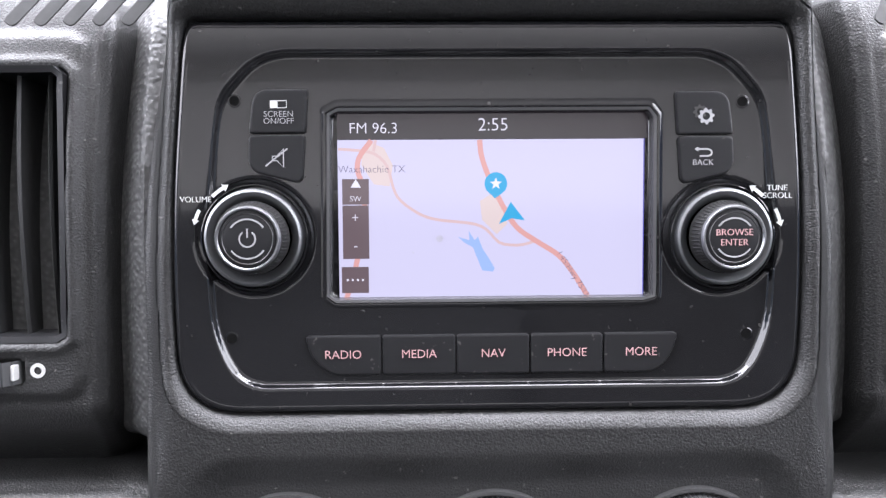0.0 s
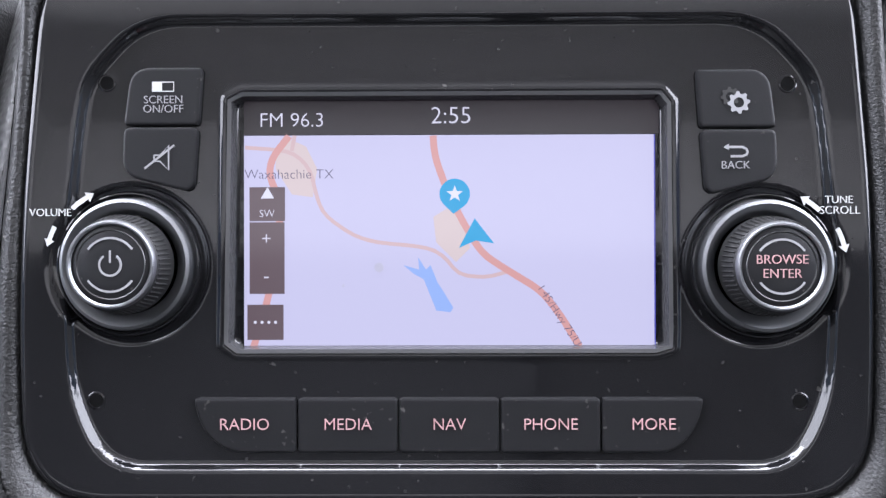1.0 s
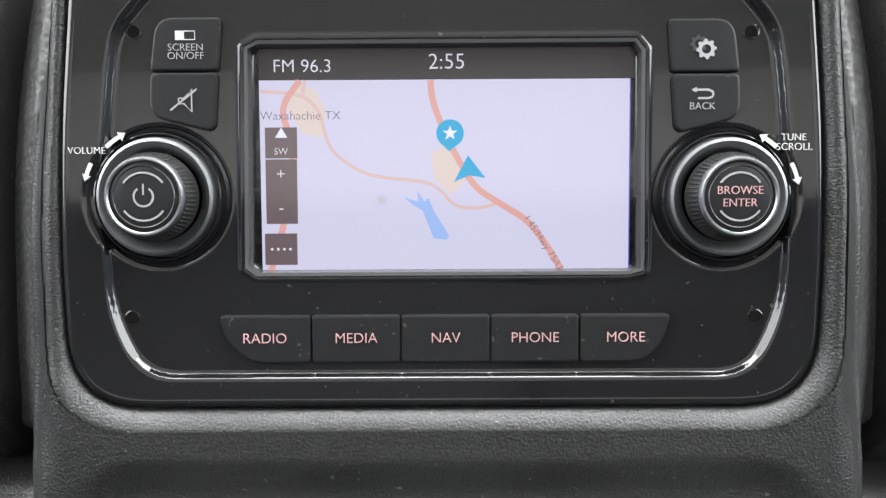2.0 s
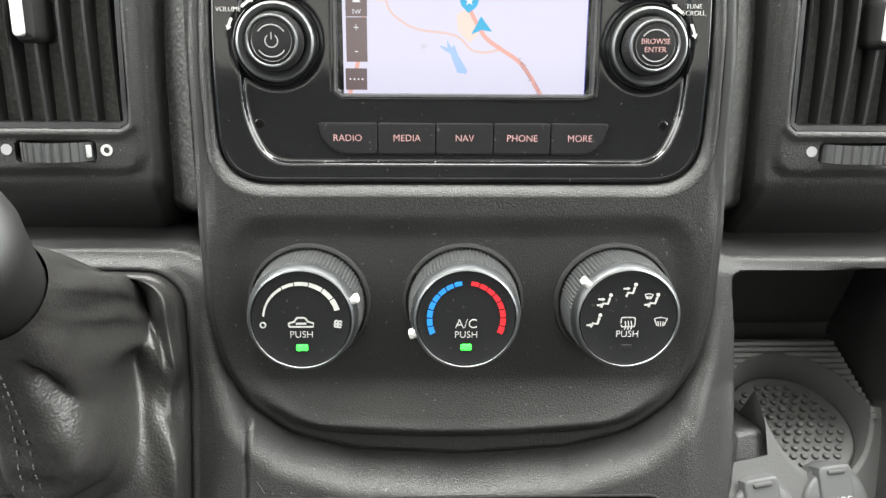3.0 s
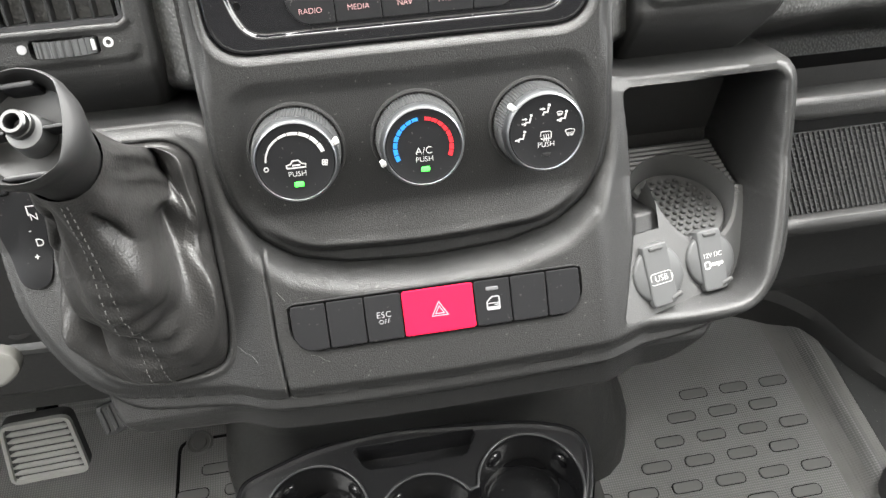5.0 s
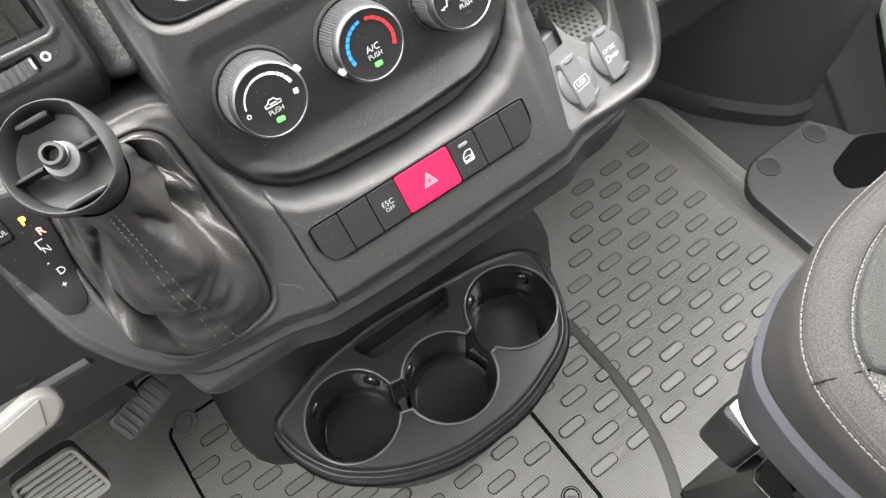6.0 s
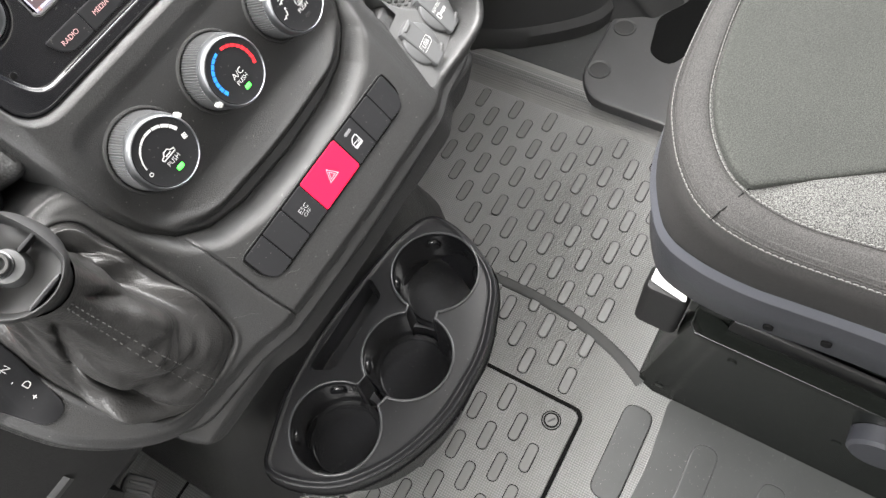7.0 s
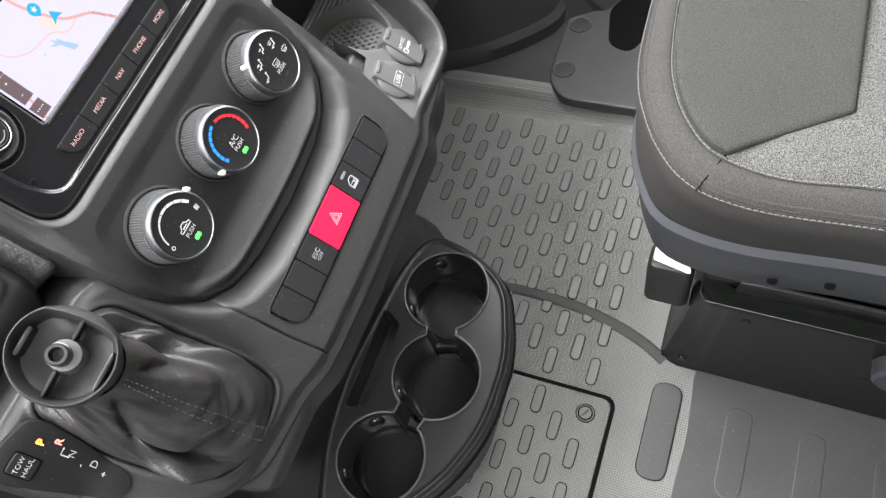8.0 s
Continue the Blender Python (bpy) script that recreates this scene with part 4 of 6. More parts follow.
def dial(x, y, pointer):
    ridged = []
    n = 176
    for r, z in ((0.0248, -0.002), (0.0247, 0.004), (0.0238, 0.0215), (0.0230, 0.0228)):
        ridged.append([((r + (0.00038 if i % 2 else -0.00038)) * math.cos(2 * math.pi * i / n), (r + (0.00038 if i % 2 else -0.00038)) * math.sin(2 * math.pi * i / n), z) for i in range(n)])
    d = part("dial", loft(ridged, False, True), DIALSIDE, climate, "black ridged dial with a silver rim", m=pose(x, y, 0), smooth=20)
    part("rim", revolve([(0.0236, 0.0222), (0.0235, 0.0236), (0.0229, 0.0268), (0.0222, 0.0283), (0.0214, 0.0287), (0.0210, 0.0280)], n=96, cap1=False), CHROME, d, "polished silver rim")
    part("face", revolve([(0.0213, 0.0276), (0.0205, 0.0284), (0.0195, 0.0281), (0.0100, 0.0281)], n=96), KEY, d)
    part("collar", revolve([(0.0282, 0.002), (0.0273, 0.0056), (0.0262, 0.0058), (0.0256, 0.002)], n=72, cap1=False), SHADOW, d)
    a = radians(pointer)
    part("pointer", moved(box(-0.0028, 0.0030, -0.0016, 0.0016, 0.0225, 0.0279, 0.0008), pose(0.0226 * math.cos(a), 0.0226 * math.sin(a), 0, 0, 0, pointer)), WHITE, d, "white pointer tab")
    return d


DY = -0.0736
d1, d2, d3 = dial(-0.0697, DY, 20), dial(0.0, DY, 198), dial(0.0692, DY, 140)
DZ = 0.0282
bands = []
edges = [174, 140, 118, 98, 76, 54, 34, 14]
for i in range(7):
    w = 0.0009 + 0.00022 * i
    bands.append(arc_band(0, 0, 0.0158 - w / 2, 0.0158 + w / 2, edges[i], edges[i + 1] + (1.6 if i > 0 else 0), DZ, 10))
car = [(-0.0050, -0.0030), (0.0050, -0.0030), (0.0052, -0.0014), (0.0030, -0.0008), (0.0016, 0.0010), (-0.0016, 0.0010), (-0.0030, -0.0008), (-0.0052, -0.0014)]
fan = [stroke(around((0.0155 + 0.0010 * math.cos(a), -0.0018 + 0.0010 * math.sin(a)), 0.0007, 0, 330), 0.0008, DZ) for a in (0.6, 2.2, 3.8, 5.3)]
part("print", cat(*bands, stroke(car + car[:1], 0.0008, DZ), stroke([(-0.0022, -0.0016), (0.0022, -0.0016)], 0.0009, DZ), lettering("PUSH", 0.0042, 0, -0.0066, DZ), arc_band(-0.0160, -0.0022, 0.0008, 0.0014, 0, 360, DZ), *fan), WHITE, d1)
part("lamp", box(-0.0025, 0.0025, -0.0139, -0.0110, 0.0270, 0.0285, 0.0004, 16), GREEN, d1, "lit green indicator")
for i in range(8):
    part("scale_mark", arc_band(0, 0, 0.0150 - 0.0001 * i, 0.0168, 97 + 13.6 * i, 97 + 13.6 * (i + 1) - 1.9, DZ, 6), BLUEPRINT, d2, "blue cold mark")
    part("scale_mark", arc_band(0, 0, 0.0150 - 0.0001 * i, 0.0168, 83 - 13.6 * (i + 1) + 1.9, 83 - 13.6 * i, DZ, 6), REDPRINT, d2, "red warm mark")
part("print", cat(lettering("A/C", 0.0058, 0, -0.0022, DZ), lettering("PUSH", 0.0042, 0, -0.0070, DZ)), WHITE, d2)
part("lamp", box(-0.0024, 0.0024, -0.0140, -0.0112, 0.0270, 0.0285, 0.0004, 16), GREEN, d2, "lit green indicator")


def air_icon(x, y, kind):
    out = []
    if kind != "glass":
        out += [stroke([(x + 0.0014, y + 0.0020), (x + 0.0006, y - 0.0008), (x - 0.0014, y - 0.0006), (x - 0.0022, y - 0.0024)], 0.0010, DZ), revolve([(0.0008, DZ), (0.0008, DZ + 0.0002)], x + 0.0017, y + 0.0030, 10)]
    if kind in ("face", "both"):
        out.append(arrow([(x - 0.0036, y + 0.0012), (x - 0.0018, y + 0.0012)], 0.0008, 0.0009, DZ))
    if kind in ("feet", "both", "mix"):
        out.append(arrow([(x - 0.0040, y - 0.0014), (x - 0.0026, y - 0.0014)], 0.0008, 0.0009, DZ))
    if kind in ("glass", "mix"):
        k, gx, gy = (1.0, x, y) if kind == "glass" else (0.6, x - 0.0022, y + 0.0022)
        out.append(stroke([(gx - 0.0014 * k, gy - 0.0016 * k), (gx - 0.0028 * k, gy + 0.0016 * k), (gx, gy + 0.0022 * k), (gx + 0.0028 * k, gy + 0.0016 * k), (gx + 0.0014 * k, gy - 0.0016 * k)], 0.0005, DZ))
        out += [stroke([(gx + q * k, gy - 0.0018 * k), (gx + q * k * 1.3, gy + 0.0004 * k)], 0.00045, DZ) for q in (-0.0009, 0, 0.0009)]
    return cat(*out)


part("print", cat(air_icon(-0.0138, -0.0014, "feet"), air_icon(-0.0098, 0.0075, "both"), air_icon(0.0006, 0.0122, "face"), air_icon(0.0104, 0.0076, "mix"), air_icon(0.0140, -0.0016, "glass"), stroke(rounded([(-0.0030, -0.0036), (0.0030, -0.0036), (0.0030, 0.0006), (-0.0030, 0.0006)], 0.0008, 24), 0.0005, DZ), *[stroke([(q, -0.0050), (q + 0.0003, -0.0030), (q, -0.0010)], 0.0005, DZ) for q in (-0.0013, 0, 0.0013)], lettering("PUSH", 0.0042, 0, -0.0070, DZ)), WHITE, d3)
part("lamp", box(-0.0024, 0.0024, -0.0138, -0.0116, 0.0270, 0.0283, 0.0004, 16), KNOB, d3, "unlit indicator")

# ---- switch row ----
SWITCH = STACK @ pose(0, -0.1730, 0.0318, -15.1, 0, 0)
switches = thing("switch_row", SWITCH, "row of black console switches with a red hazard button", "switch")
U7 = [-0.0877, -0.0666, -0.0444, -0.0221, 0.0216, 0.0441, 0.0664, 0.0876]
H = 0.0138
ROWLINE = rounded([(-0.0780, -H - 0.0004), (0.0780, -H - 0.0004), (0.0882, -H + 0.010), (0.0882, H + 0.0006), (-0.0882, H + 0.0006), (-0.0882, -H + 0.010)], [0.010, 0.010, 0.006, 0.002, 0.002, 0.006], 100)
part("switch_bezel", loft([at_z(shrink(ROWLINE, -0.0014), -0.003), at_z(shrink(ROWLINE, -0.0014), 0.0007), at_z(shrink(ROWLINE, -0.0007), 0.0008)]), TRIM_SOFT, switches)
# Proud black ring in place of a shaded gap; the console isn't cut.
part("switch_gap_shade", loft([at_z(shrink(ROWLINE, -0.0009), -0.0010), at_z(shrink(ROWLINE, -0.0008), 0.0013), at_z(shrink(ROWLINE, -0.0005), 0.0014), at_z(shrink(ROWLINE, -0.0001), 0.0004)], False, True), GAPSHADE, switches, "black ring painted as shade round the switches")
names = ["blank_switch", "blank_switch", "stability_switch", "hazard_button", "lock_switch", "blank_switch", "blank_switch"]
INDICATOR = material("grey_lamp_lens", (0.13, 0.13, 0.135), 0.45)
made = []
for i, nm in enumerate(names):
    a, b = U7[i] + 0.0004, U7[i + 1] - 0.0004
    o, r = [(a, -H), (b, -H), (b, H), (a, H)], 0.0007
    if i == 0:
        o, r = [(a + 0.006, -H), (b, -H), (b, H), (a, H), (a, -H + 0.008)], [0.008, 0.0007, 0.0007, 0.0025, 0.008]
    if i == 6:
        o, r = [(a, -H), (b - 0.006, -H), (b, -H + 0.008), (b, H), (a, H)], [0.0007, 0.008, 0.008, 0.0025, 0.0007]
    made.append(part(nm, slab(rounded(o, r, 60), -0.004, 0.0016, 0.0005), RED if i == 3 else KEY, switches, "red hazard flasher button" if i == 3 else ""))
part("legend", cat(lettering("ESC", 0.0052, -0.0333, 0.0016, 0.0017, spacing=1.1), lettering("OFF", 0.0038, -0.0333, -0.0026, 0.0017, spacing=1.1)), LEGEND, made[2])
tri3 = lambda r, cy: [(r * math.cos(radians(90 + 120 * i)), cy + r * math.sin(radians(90 + 120 * i))) for i in range(3)]
HZ = material("pale_red_print", (0.85, 0.25, 0.30), 0.5)
part("legend", cat(loft([at_z(tri3(0.0062, -0.0006), 0.0018), at_z(tri3(0.0050, -0.0006), 0.0018)]), loft([at_z(tri3(0.0035, -0.0006), 0.0018), at_z(tri3(0.0024, -0.0006), 0.0018)])), HZ, made[3], "pale warning triangle")
DOORLINE = rounded([(0.0290, -0.0044), (0.0366, -0.0044), (0.0366, 0.0026), (0.0362, 0.0034), (0.0322, 0.0034), (0.0290, 0.0004)], 0.0006, 40)
part("legend", cat(stroke(np.vstack([DOORLINE, DOORLINE[:1]]), 0.0009, 0.0016), plate2([(0.0290, -0.0042), (0.0366, -0.0042), (0.0366, -0.0026), (0.0290, -0.0026)], 0.0016), stroke([(0.0290, -0.0006), (0.0366, -0.0006)], 0.0006, 0.0016), stroke([(0.0335, -0.0017), (0.0360, -0.0017)], 0.0008, 0.0016)), LEGEND, made[4], "white door lock symbol")
part("lamp", box(0.0290, 0.0368, 0.0072, 0.0096, 0.001, 0.0020, 0.0010, 16), INDICATOR, made[4], "unlit grey indicator")

# ---- gear lever ----
# the boot meets the knob shell along a ring of the knob's own frame
lever = thing("gear_lever", STACK, "gear lever with a missing cap over a black leather boot", "gear lever")
zax = Vector((-0.10, 0.54, 0.836)).normalized()
xax = Vector((1, 0, 0)) - zax * zax.x
xax.normalize()
yax = zax.cross(xax)
KN = Matrix(((xax.x, yax.x, zax.x, -0.1765), (xax.y, yax.y, zax.y, -0.0265), (xax.z, yax.z, zax.z, 0.0895), (0, 0, 0, 1)))


def shell_ring(r, z, shift=0.0, k=1.0, flat=0.0, n=72):
    """A ring of the lever knob: a little pointed below, with a flattened right side near the open end."""
    out = []
    for i in range(n):
        a = 2 * math.pi * i / n
        rr = 0.86 * r * (1 + 0.05 * k * math.sin(a) ** 2)
        x = rr * math.cos(a) * (1 - 0.03 * k * math.sin(a))
        limit = 0.60 * r
        if x > limit:
            x -= 0.62 * flat * (x - limit)
        out.append((x, rr * math.sin(a) + shift, z))
    return out


part("knob_shell", moved(loft([shell_ring(0.0205, -0.038, -0.006, 0), shell_ring(0.0222, -0.031, -0.004, 0.1), shell_ring(0.0250, -0.022, -0.002, 0.4), shell_ring(0.0284, -0.012, 0, 0.8), shell_ring(0.0297, -0.006, flat=0.3), shell_ring(0.0295, -0.0025, flat=0.8), shell_ring(0.0288, -0.0006, flat=1), shell_ring(0.0281, 0.0, flat=1), shell_ring(0.0275, -0.0006, flat=1), shell_ring(0.0270, -0.0030, flat=1), shell_ring(0.0258, -0.0075, flat=1), shell_ring(0.0240, -0.0125, flat=0.9), shell_ring(0.0195, -0.0150, flat=0.6), shell_ring(0.0130, -0.0160), shell_ring(0.0090, -0.0165)], False, True), KN), KNOB, lever, "hollow black knob shell, its cap gone")
part("post_collar", moved(revolve([(0.0098, -0.020), (0.0086, -0.0095), (0.0079, -0.0062), (0.0060, -0.0058)], n=32), KN), GREYCAP, lever, "grey plastic collar of the inner post")
part("inner_post", moved(loft([circle(0, 0, r, z, 32) for r, z in ((0.0062, -0.007), (0.0062, -0.0030), (0.0056, -0.0026), (0.0056, 0.0004), (0.0050, 0.0012), (0.0036, 0.0012), (0.0031, 0.0002), (0.0031, -0.010), (0.0010, -0.010))], False, True), KN @ pose(-0.001, 0.002, 0)), STEEL, lever, "metal post with an open end")
for sgn in (-1, 1):
    part("shell_rib", moved(box(min(sgn * 0.008, sgn * 0.0222), max(sgn * 0.008, sgn * 0.0222), -0.0008, 0.0008, -0.014, -0.0055, 0.0003, 16), KN), KEY, lever)
part("shell_clip", moved(box(-0.009, 0.007, 0.0185, 0.0215, -0.014, -0.0035, 0.001, 16), KN), KEY, lever, "clip edge inside the shell")
part("shell_ridge", moved(box(-0.011, 0.010, -0.0215, -0.0190, -0.016, -0.006, 0.001, 16), KN), KEY, lever)

def table(t, ts, vs):
    return float(np.interp(t, ts, vs))


def boot_rings():
    n = 240
    base = resample(BOOT, n)
    plane = console_plane(base[:, 0], base[:, 1]) - 0.002
    rings = []
    m = 72
    ts = [0, 0.06, 0.16, 0.30, 0.46, 0.64, 0.82, 1.0]
    for row in range(m + 1):
        t = row / m
        ring = []
        for i in range(n):
            bx, by, bz = base[i][0], base[i][1], plane[i]
            ang = math.atan2(by + 0.128, bx + 0.170)
            nx, ny, nz = KN @ Vector((0.0195 * math.cos(ang), 0.0195 * math.sin(ang) - 0.0052, -0.035))
            right = math.exp(-abs((ang - 0.90) / 1.70) ** 6)
            low = math.exp(-((ang + 1.55) / 0.75) ** 2)
            left = 1 - low
            # the front drapes straight from the neck to the frame
            s = low * table(t, ts, [0, 0.01, 0.05, 0.18, 0.38, 0.60, 0.82, 1]) + left * table(t, ts, [0, 0.03, 0.12, 0.30, 0.50, 0.70, 0.86, 1])
            h = low * table(t, ts, [0, 0.12, 0.26, 0.40, 0.52, 0.66, 0.82, 1]) + left * table(t, ts, [0, 0.05, 0.14, 0.26, 0.42, 0.60, 0.80, 1])
            front = Vector((bx + (nx - bx) * s, by + (ny - by) * s, bz + (nz - bz) * h))
            # the back rolls inwards, dips beside the shaft and climbs it to the neck
            shaft = Vector((-0.1658 + 0.0215 * math.cos(ang), -0.0860 + 0.0215 * math.sin(ang), bz - 0.008))
            rolled = Vector((bx, by, bz)).lerp(shaft, table(t, ts, [0, 0.08, 0.28, 0.62, 0.95, 1, 1, 1]))
            rolled.z = bz + table(t, ts, [0, 0.0065, 0.0100, 0.0060, -0.0060, -0.008, -0.008, -0.008])
            rolled = rolled.lerp(Vector((nx, ny, nz)), table(t, ts, [0, 0, 0, 0, 0.04, 0.36, 0.68, 1]))
            x, y, z = front.lerp(rolled, right)
            dirx, diry = math.cos(ang), math.sin(ang)
            twist = ang + 1.1 * t
            q = Vector((math.cos(twist) * 1.5, math.sin(twist) * 1.5, t * 1.6))
            ridge = 0.55 + 1.4 * noise.noise(q * 1.25 + Vector((5.2, 1.0, 0)))
            ridge2 = 0.5 + noise.noise(q * 2.2 + Vector((0.4, 7.0, 2.0)))
            wrinkle = noise.noise(Vector((dirx * 3.0, diry * 3.0, t * 13.0)))
            hold = min(1, 7 * t) * min(1, 6 * (1 - t))
            groove = 0.0
            for at, turn, wide, deep, t0, t1 in ((-1.55, -2.0, 0.10, 0.0075, 0.08, 0.55), (-0.15, -1.2, 0.12, 0.0040, 0.50, 0.95), (-2.9, 0.8, 0.10, 0.0040, 0.30, 0.95), (1.5, -0.5, 0.16, 0.0060, 0.15, 0.8)):
                away = (ang - at - turn * t + math.pi) % (2 * math.pi) - math.pi
                inside = max(0.0, min((t - t0) / 0.12, (t1 - t) / 0.12, 1.0))
                groove -= deep * inside * math.exp(-abs(away / wide) ** 1.4)
            lump = 0.0
            for at, mid_t, wide, tall, amp in ((-0.62, 0.17, 0.40, 0.12, 0.0050), (-1.50, 0.34, 0.30, 0.10, -0.0055), (-2.35, 0.14, 0.30, 0.09, 0.0085), (-2.05, 0.30, 0.22, 0.09, -0.0060), (-1.95, 0.50, 0.30, 0.12, 0.0035), (-1.15, 0.60, 0.45, 0.13, 0.0055), (-0.55, 0.42, 0.30, 0.11, -0.0065), (0.90, 0.20, 0.40, 0.10, 0.0040)):
                away = (ang - at - 0.6 * (t - mid_t) + math.pi) % (2 * math.pi) - math.pi
                lump += amp * math.exp(-(away / wide) ** 2 - ((t - mid_t) / tall) ** 2)
            gather = 0.0011 * math.sin(t * 75 + 5 * ang) * math.exp(-((ang + 1.45) / 0.35) ** 2 - ((t - 0.42) / 0.20) ** 2)
            d = (lump + groove + gather + 0.0040 * (ridge - 0.55) + 0.0022 * (ridge2 - 0.5) + 0.0004 * wrinkle) * hold
            d = min(d, 0.0012 + 0.0060 * right + 0.0120 * low + 0.0060 * math.exp(-((ang + 2.35) / 0.35) ** 2))
            x += 0.9 * dirx * d
            y += 0.9 * diry * d
            z += 1.3 * d
            ring.append((x, y, z))
        rings.append(ring)
    return rings


BR = boot_rings()
part("boot", loft(BR), LEATHER, lever, "creased black leather boot", smooth=80)
stitches = []
lowest = int(np.argmin([math.hypot(p[0] + 0.164, p[1] + 0.197) for p in BR[0]]))
for off in (lowest - 2.0, lowest + 3.5):
    line = []
    for k, ring in enumerate(BR):
        i = off - 0.10 * k
        a, b = Vector(ring[int(i) % 240]), Vector(ring[(int(i) + 1) % 240])
        line.append(a + (b - a) * (i - int(i)))
    for k in range(1, 70, 2):
        a, b = line[k], line[k + 1] + (line[k + 2] - line[k + 1]) * 0.4
        up = Vector((0, -0.4, 0.9)) * 0.0004
        stitches.append(tube([a + up + (b - a) * 0.1, a + up * 1.6 + (b - a) * 0.4, a + up + (b - a) * 0.7], 0.00036, 5))
part("stitching", cat(*stitches), THREAD, lever, "two rows of grey stitching", kind="stuff")

# gear display beside the lever
GP = rounded([(-0.2475, -0.066), (-0.2385, -0.118), (-0.2350, -0.1330), (-0.2265, -0.1370), (-0.2185, -0.1330), (-0.2105, -0.098), (-0.2070, -0.070), (-0.2110, -0.0600), (-0.2280, -0.0545), (-0.2440, -0.0560)], 0.006, 80)
gear_panel = thing("gear_display", STACK, "black gear position display with a lit P", "gear display")


def draped(geo):
    """Lays flat print on the slope of the console."""
    return [(u, v, z + max(0.0, float(console_plane(np.array(u), np.array(v)))) * step(-v, 0.105, 0.125)) for u, v, z in geo[0]], geo[1]


face_rings = [at_z(GP, -0.004), at_z(GP, 0.0008), at_z(shrink(GP, 0.0003), 0.0014), at_z(shrink(GP, 0.0008), 0.0016), at_z(blend(GP, GP.mean(0), 0.3), 0.0016), at_z(blend(GP, GP.mean(0), 0.6), 0.0016), at_z(blend(GP, GP.mean(0), 0.97), 0.0016)]
part("plate", draped(loft(face_rings, False, True)), KEY, gear_panel)
GZ = 0.0026
part("lit_letter", lettering("P", 0.0066, -0.2190, -0.0738, GZ, bold=0.0002), AMBER, gear_panel, "lit amber letter P")
part("letter", lettering("R", 0.0064, -0.2152, -0.0833, GZ, bold=0.00008), REDLAMP, gear_panel, "dim red letter R")
part("letters", draped(cat(lettering("N", 0.0060, -0.2190, -0.0942, GZ), lettering("-", 0.0060, -0.2235, -0.1017, GZ), lettering("D", 0.0066, -0.2202, -0.1097, GZ), lettering("+", 0.0060, -0.2238, -0.1180, GZ), stroke([(-0.2172, -0.0875), (-0.2215, -0.0875), (-0.2215, -0.0930)], 0.0008, GZ))), WHITE, gear_panel)
TOWLINE = rounded([(-0.2408, -0.0803), (-0.2277, -0.0808), (-0.2272, -0.0632), (-0.2408, -0.0627)], 0.0026, 40)
# Black ring flat on the plate, coloured as the shade of a groove.
part("button_groove_shade", loft([at_z(TOWLINE, 0.0018), at_z(shrink(TOWLINE, 0.0009), 0.0018)]), GAPSHADE, gear_panel)
tow = part("tow_button", slab(rounded([(-0.2400, -0.0795), (-0.2285, -0.0800), (-0.2280, -0.0640), (-0.2400, -0.0635)], 0.002, 40), 0.0, 0.0030, 0.0008), KEY, gear_panel, "square rubber mode button")
part("legend", cat(lettering("TOW", 0.0042, -0.2342, -0.0690, 0.0031), lettering("HAUL", 0.0042, -0.2342, -0.0742, 0.0031)), WHITE, tow)

# ---- storage bin insert with sockets ----
insert = thing("socket_tray", STACK, "grey plastic insert with a cup well and two capped sockets", "tray")
INS = rounded([(0.1150, -0.1925), (0.1170, -0.2030), (0.165, -0.2040), (0.2010, -0.2020), (0.2130, -0.1880), (0.2225, -0.1550), (0.2240, -0.1415), (0.2185, -0.1405), (0.2210, -0.1120), (0.1335, -0.1120), (0.1325, -0.1380), (0.1275, -0.1650)], [0.004, 0.008, 0.02, 0.010, 0.02, 0.02, 0.002, 0.001, 0.003, 0.004, 0.02, 0.02], 160)


def insert_height(U, V):
    return bin_plane(U, V) - 0.0014 * (1 - step(bin_well(U, V), 0.0362, 0.0385))


def in_tray(U, V):
    level = 0.34 + 0.454 * V - 0.891 * bin_plane(U, V)
    return (sdf(U, V, INS) < 0) & ((U > 0.150) | (V < -0.152)) & (bin_well(U, V) > 0.0360) & ((V < -0.1405) | (level < 0.296))


def ledge_height(U, V):
    return 0.6440 + 0.0007 * np.sin(V * 2 * math.pi / 0.0042)


part("tray_face", relief(0.108, 0.230, -0.209, -0.108, 0.0006, insert_height, in_tray), GREYTRAY, insert, smooth=50)
part("ribbed_ledge", moved(relief(0.136, 0.2235, 0.292, 0.3480, 0.0006, ledge_height, lambda U, V: (np.hypot(U - 0.181, V - 0.3005) > 0.0360) & (U < 0.2195)), STACK.inverted()), GREYTRAY, insert, "ribbed ledge behind the cup well", smooth=60)
to_stack = STACK.inverted()
rim = []
for i in range(72):
    a = 2 * math.pi * i / 72
    x, y = 0.181 + 0.0362 * math.cos(a), 0.3005 + 0.0362 * math.sin(a)
    z = 0.66
    for k in range(30):
        q = to_stack @ Vector((x, y, z))
        z -= 0.8 * (q.z - (float(bin_plane(q.x, q.y)) - 0.0014)) / 0.95
    rim.append((x, y, z if y < 0.294 else min(z, 0.6440 + 0.004 * max(0.0, (0.304 - y) / 0.01))))
part("well_wall", moved(loft([circle(0.181, 0.3005, 0.0330, 0.622, 72), circle(0.181, 0.3005, 0.0338, 0.626, 72)] + [rim]), to_stack), GREYTRAY, insert, "smooth wall of the cup well", smooth=60)
well_mat = part("well_mat", moved(revolve([(0.0335, 0.618), (0.0330, 0.6262), (0.0318, 0.6275), (0.0290, 0.6272), (0.0040, 0.6270)], 0.181, 0.3005, 64), to_stack), GREYTRAY, insert, "round studded floor of the well")
studs = []
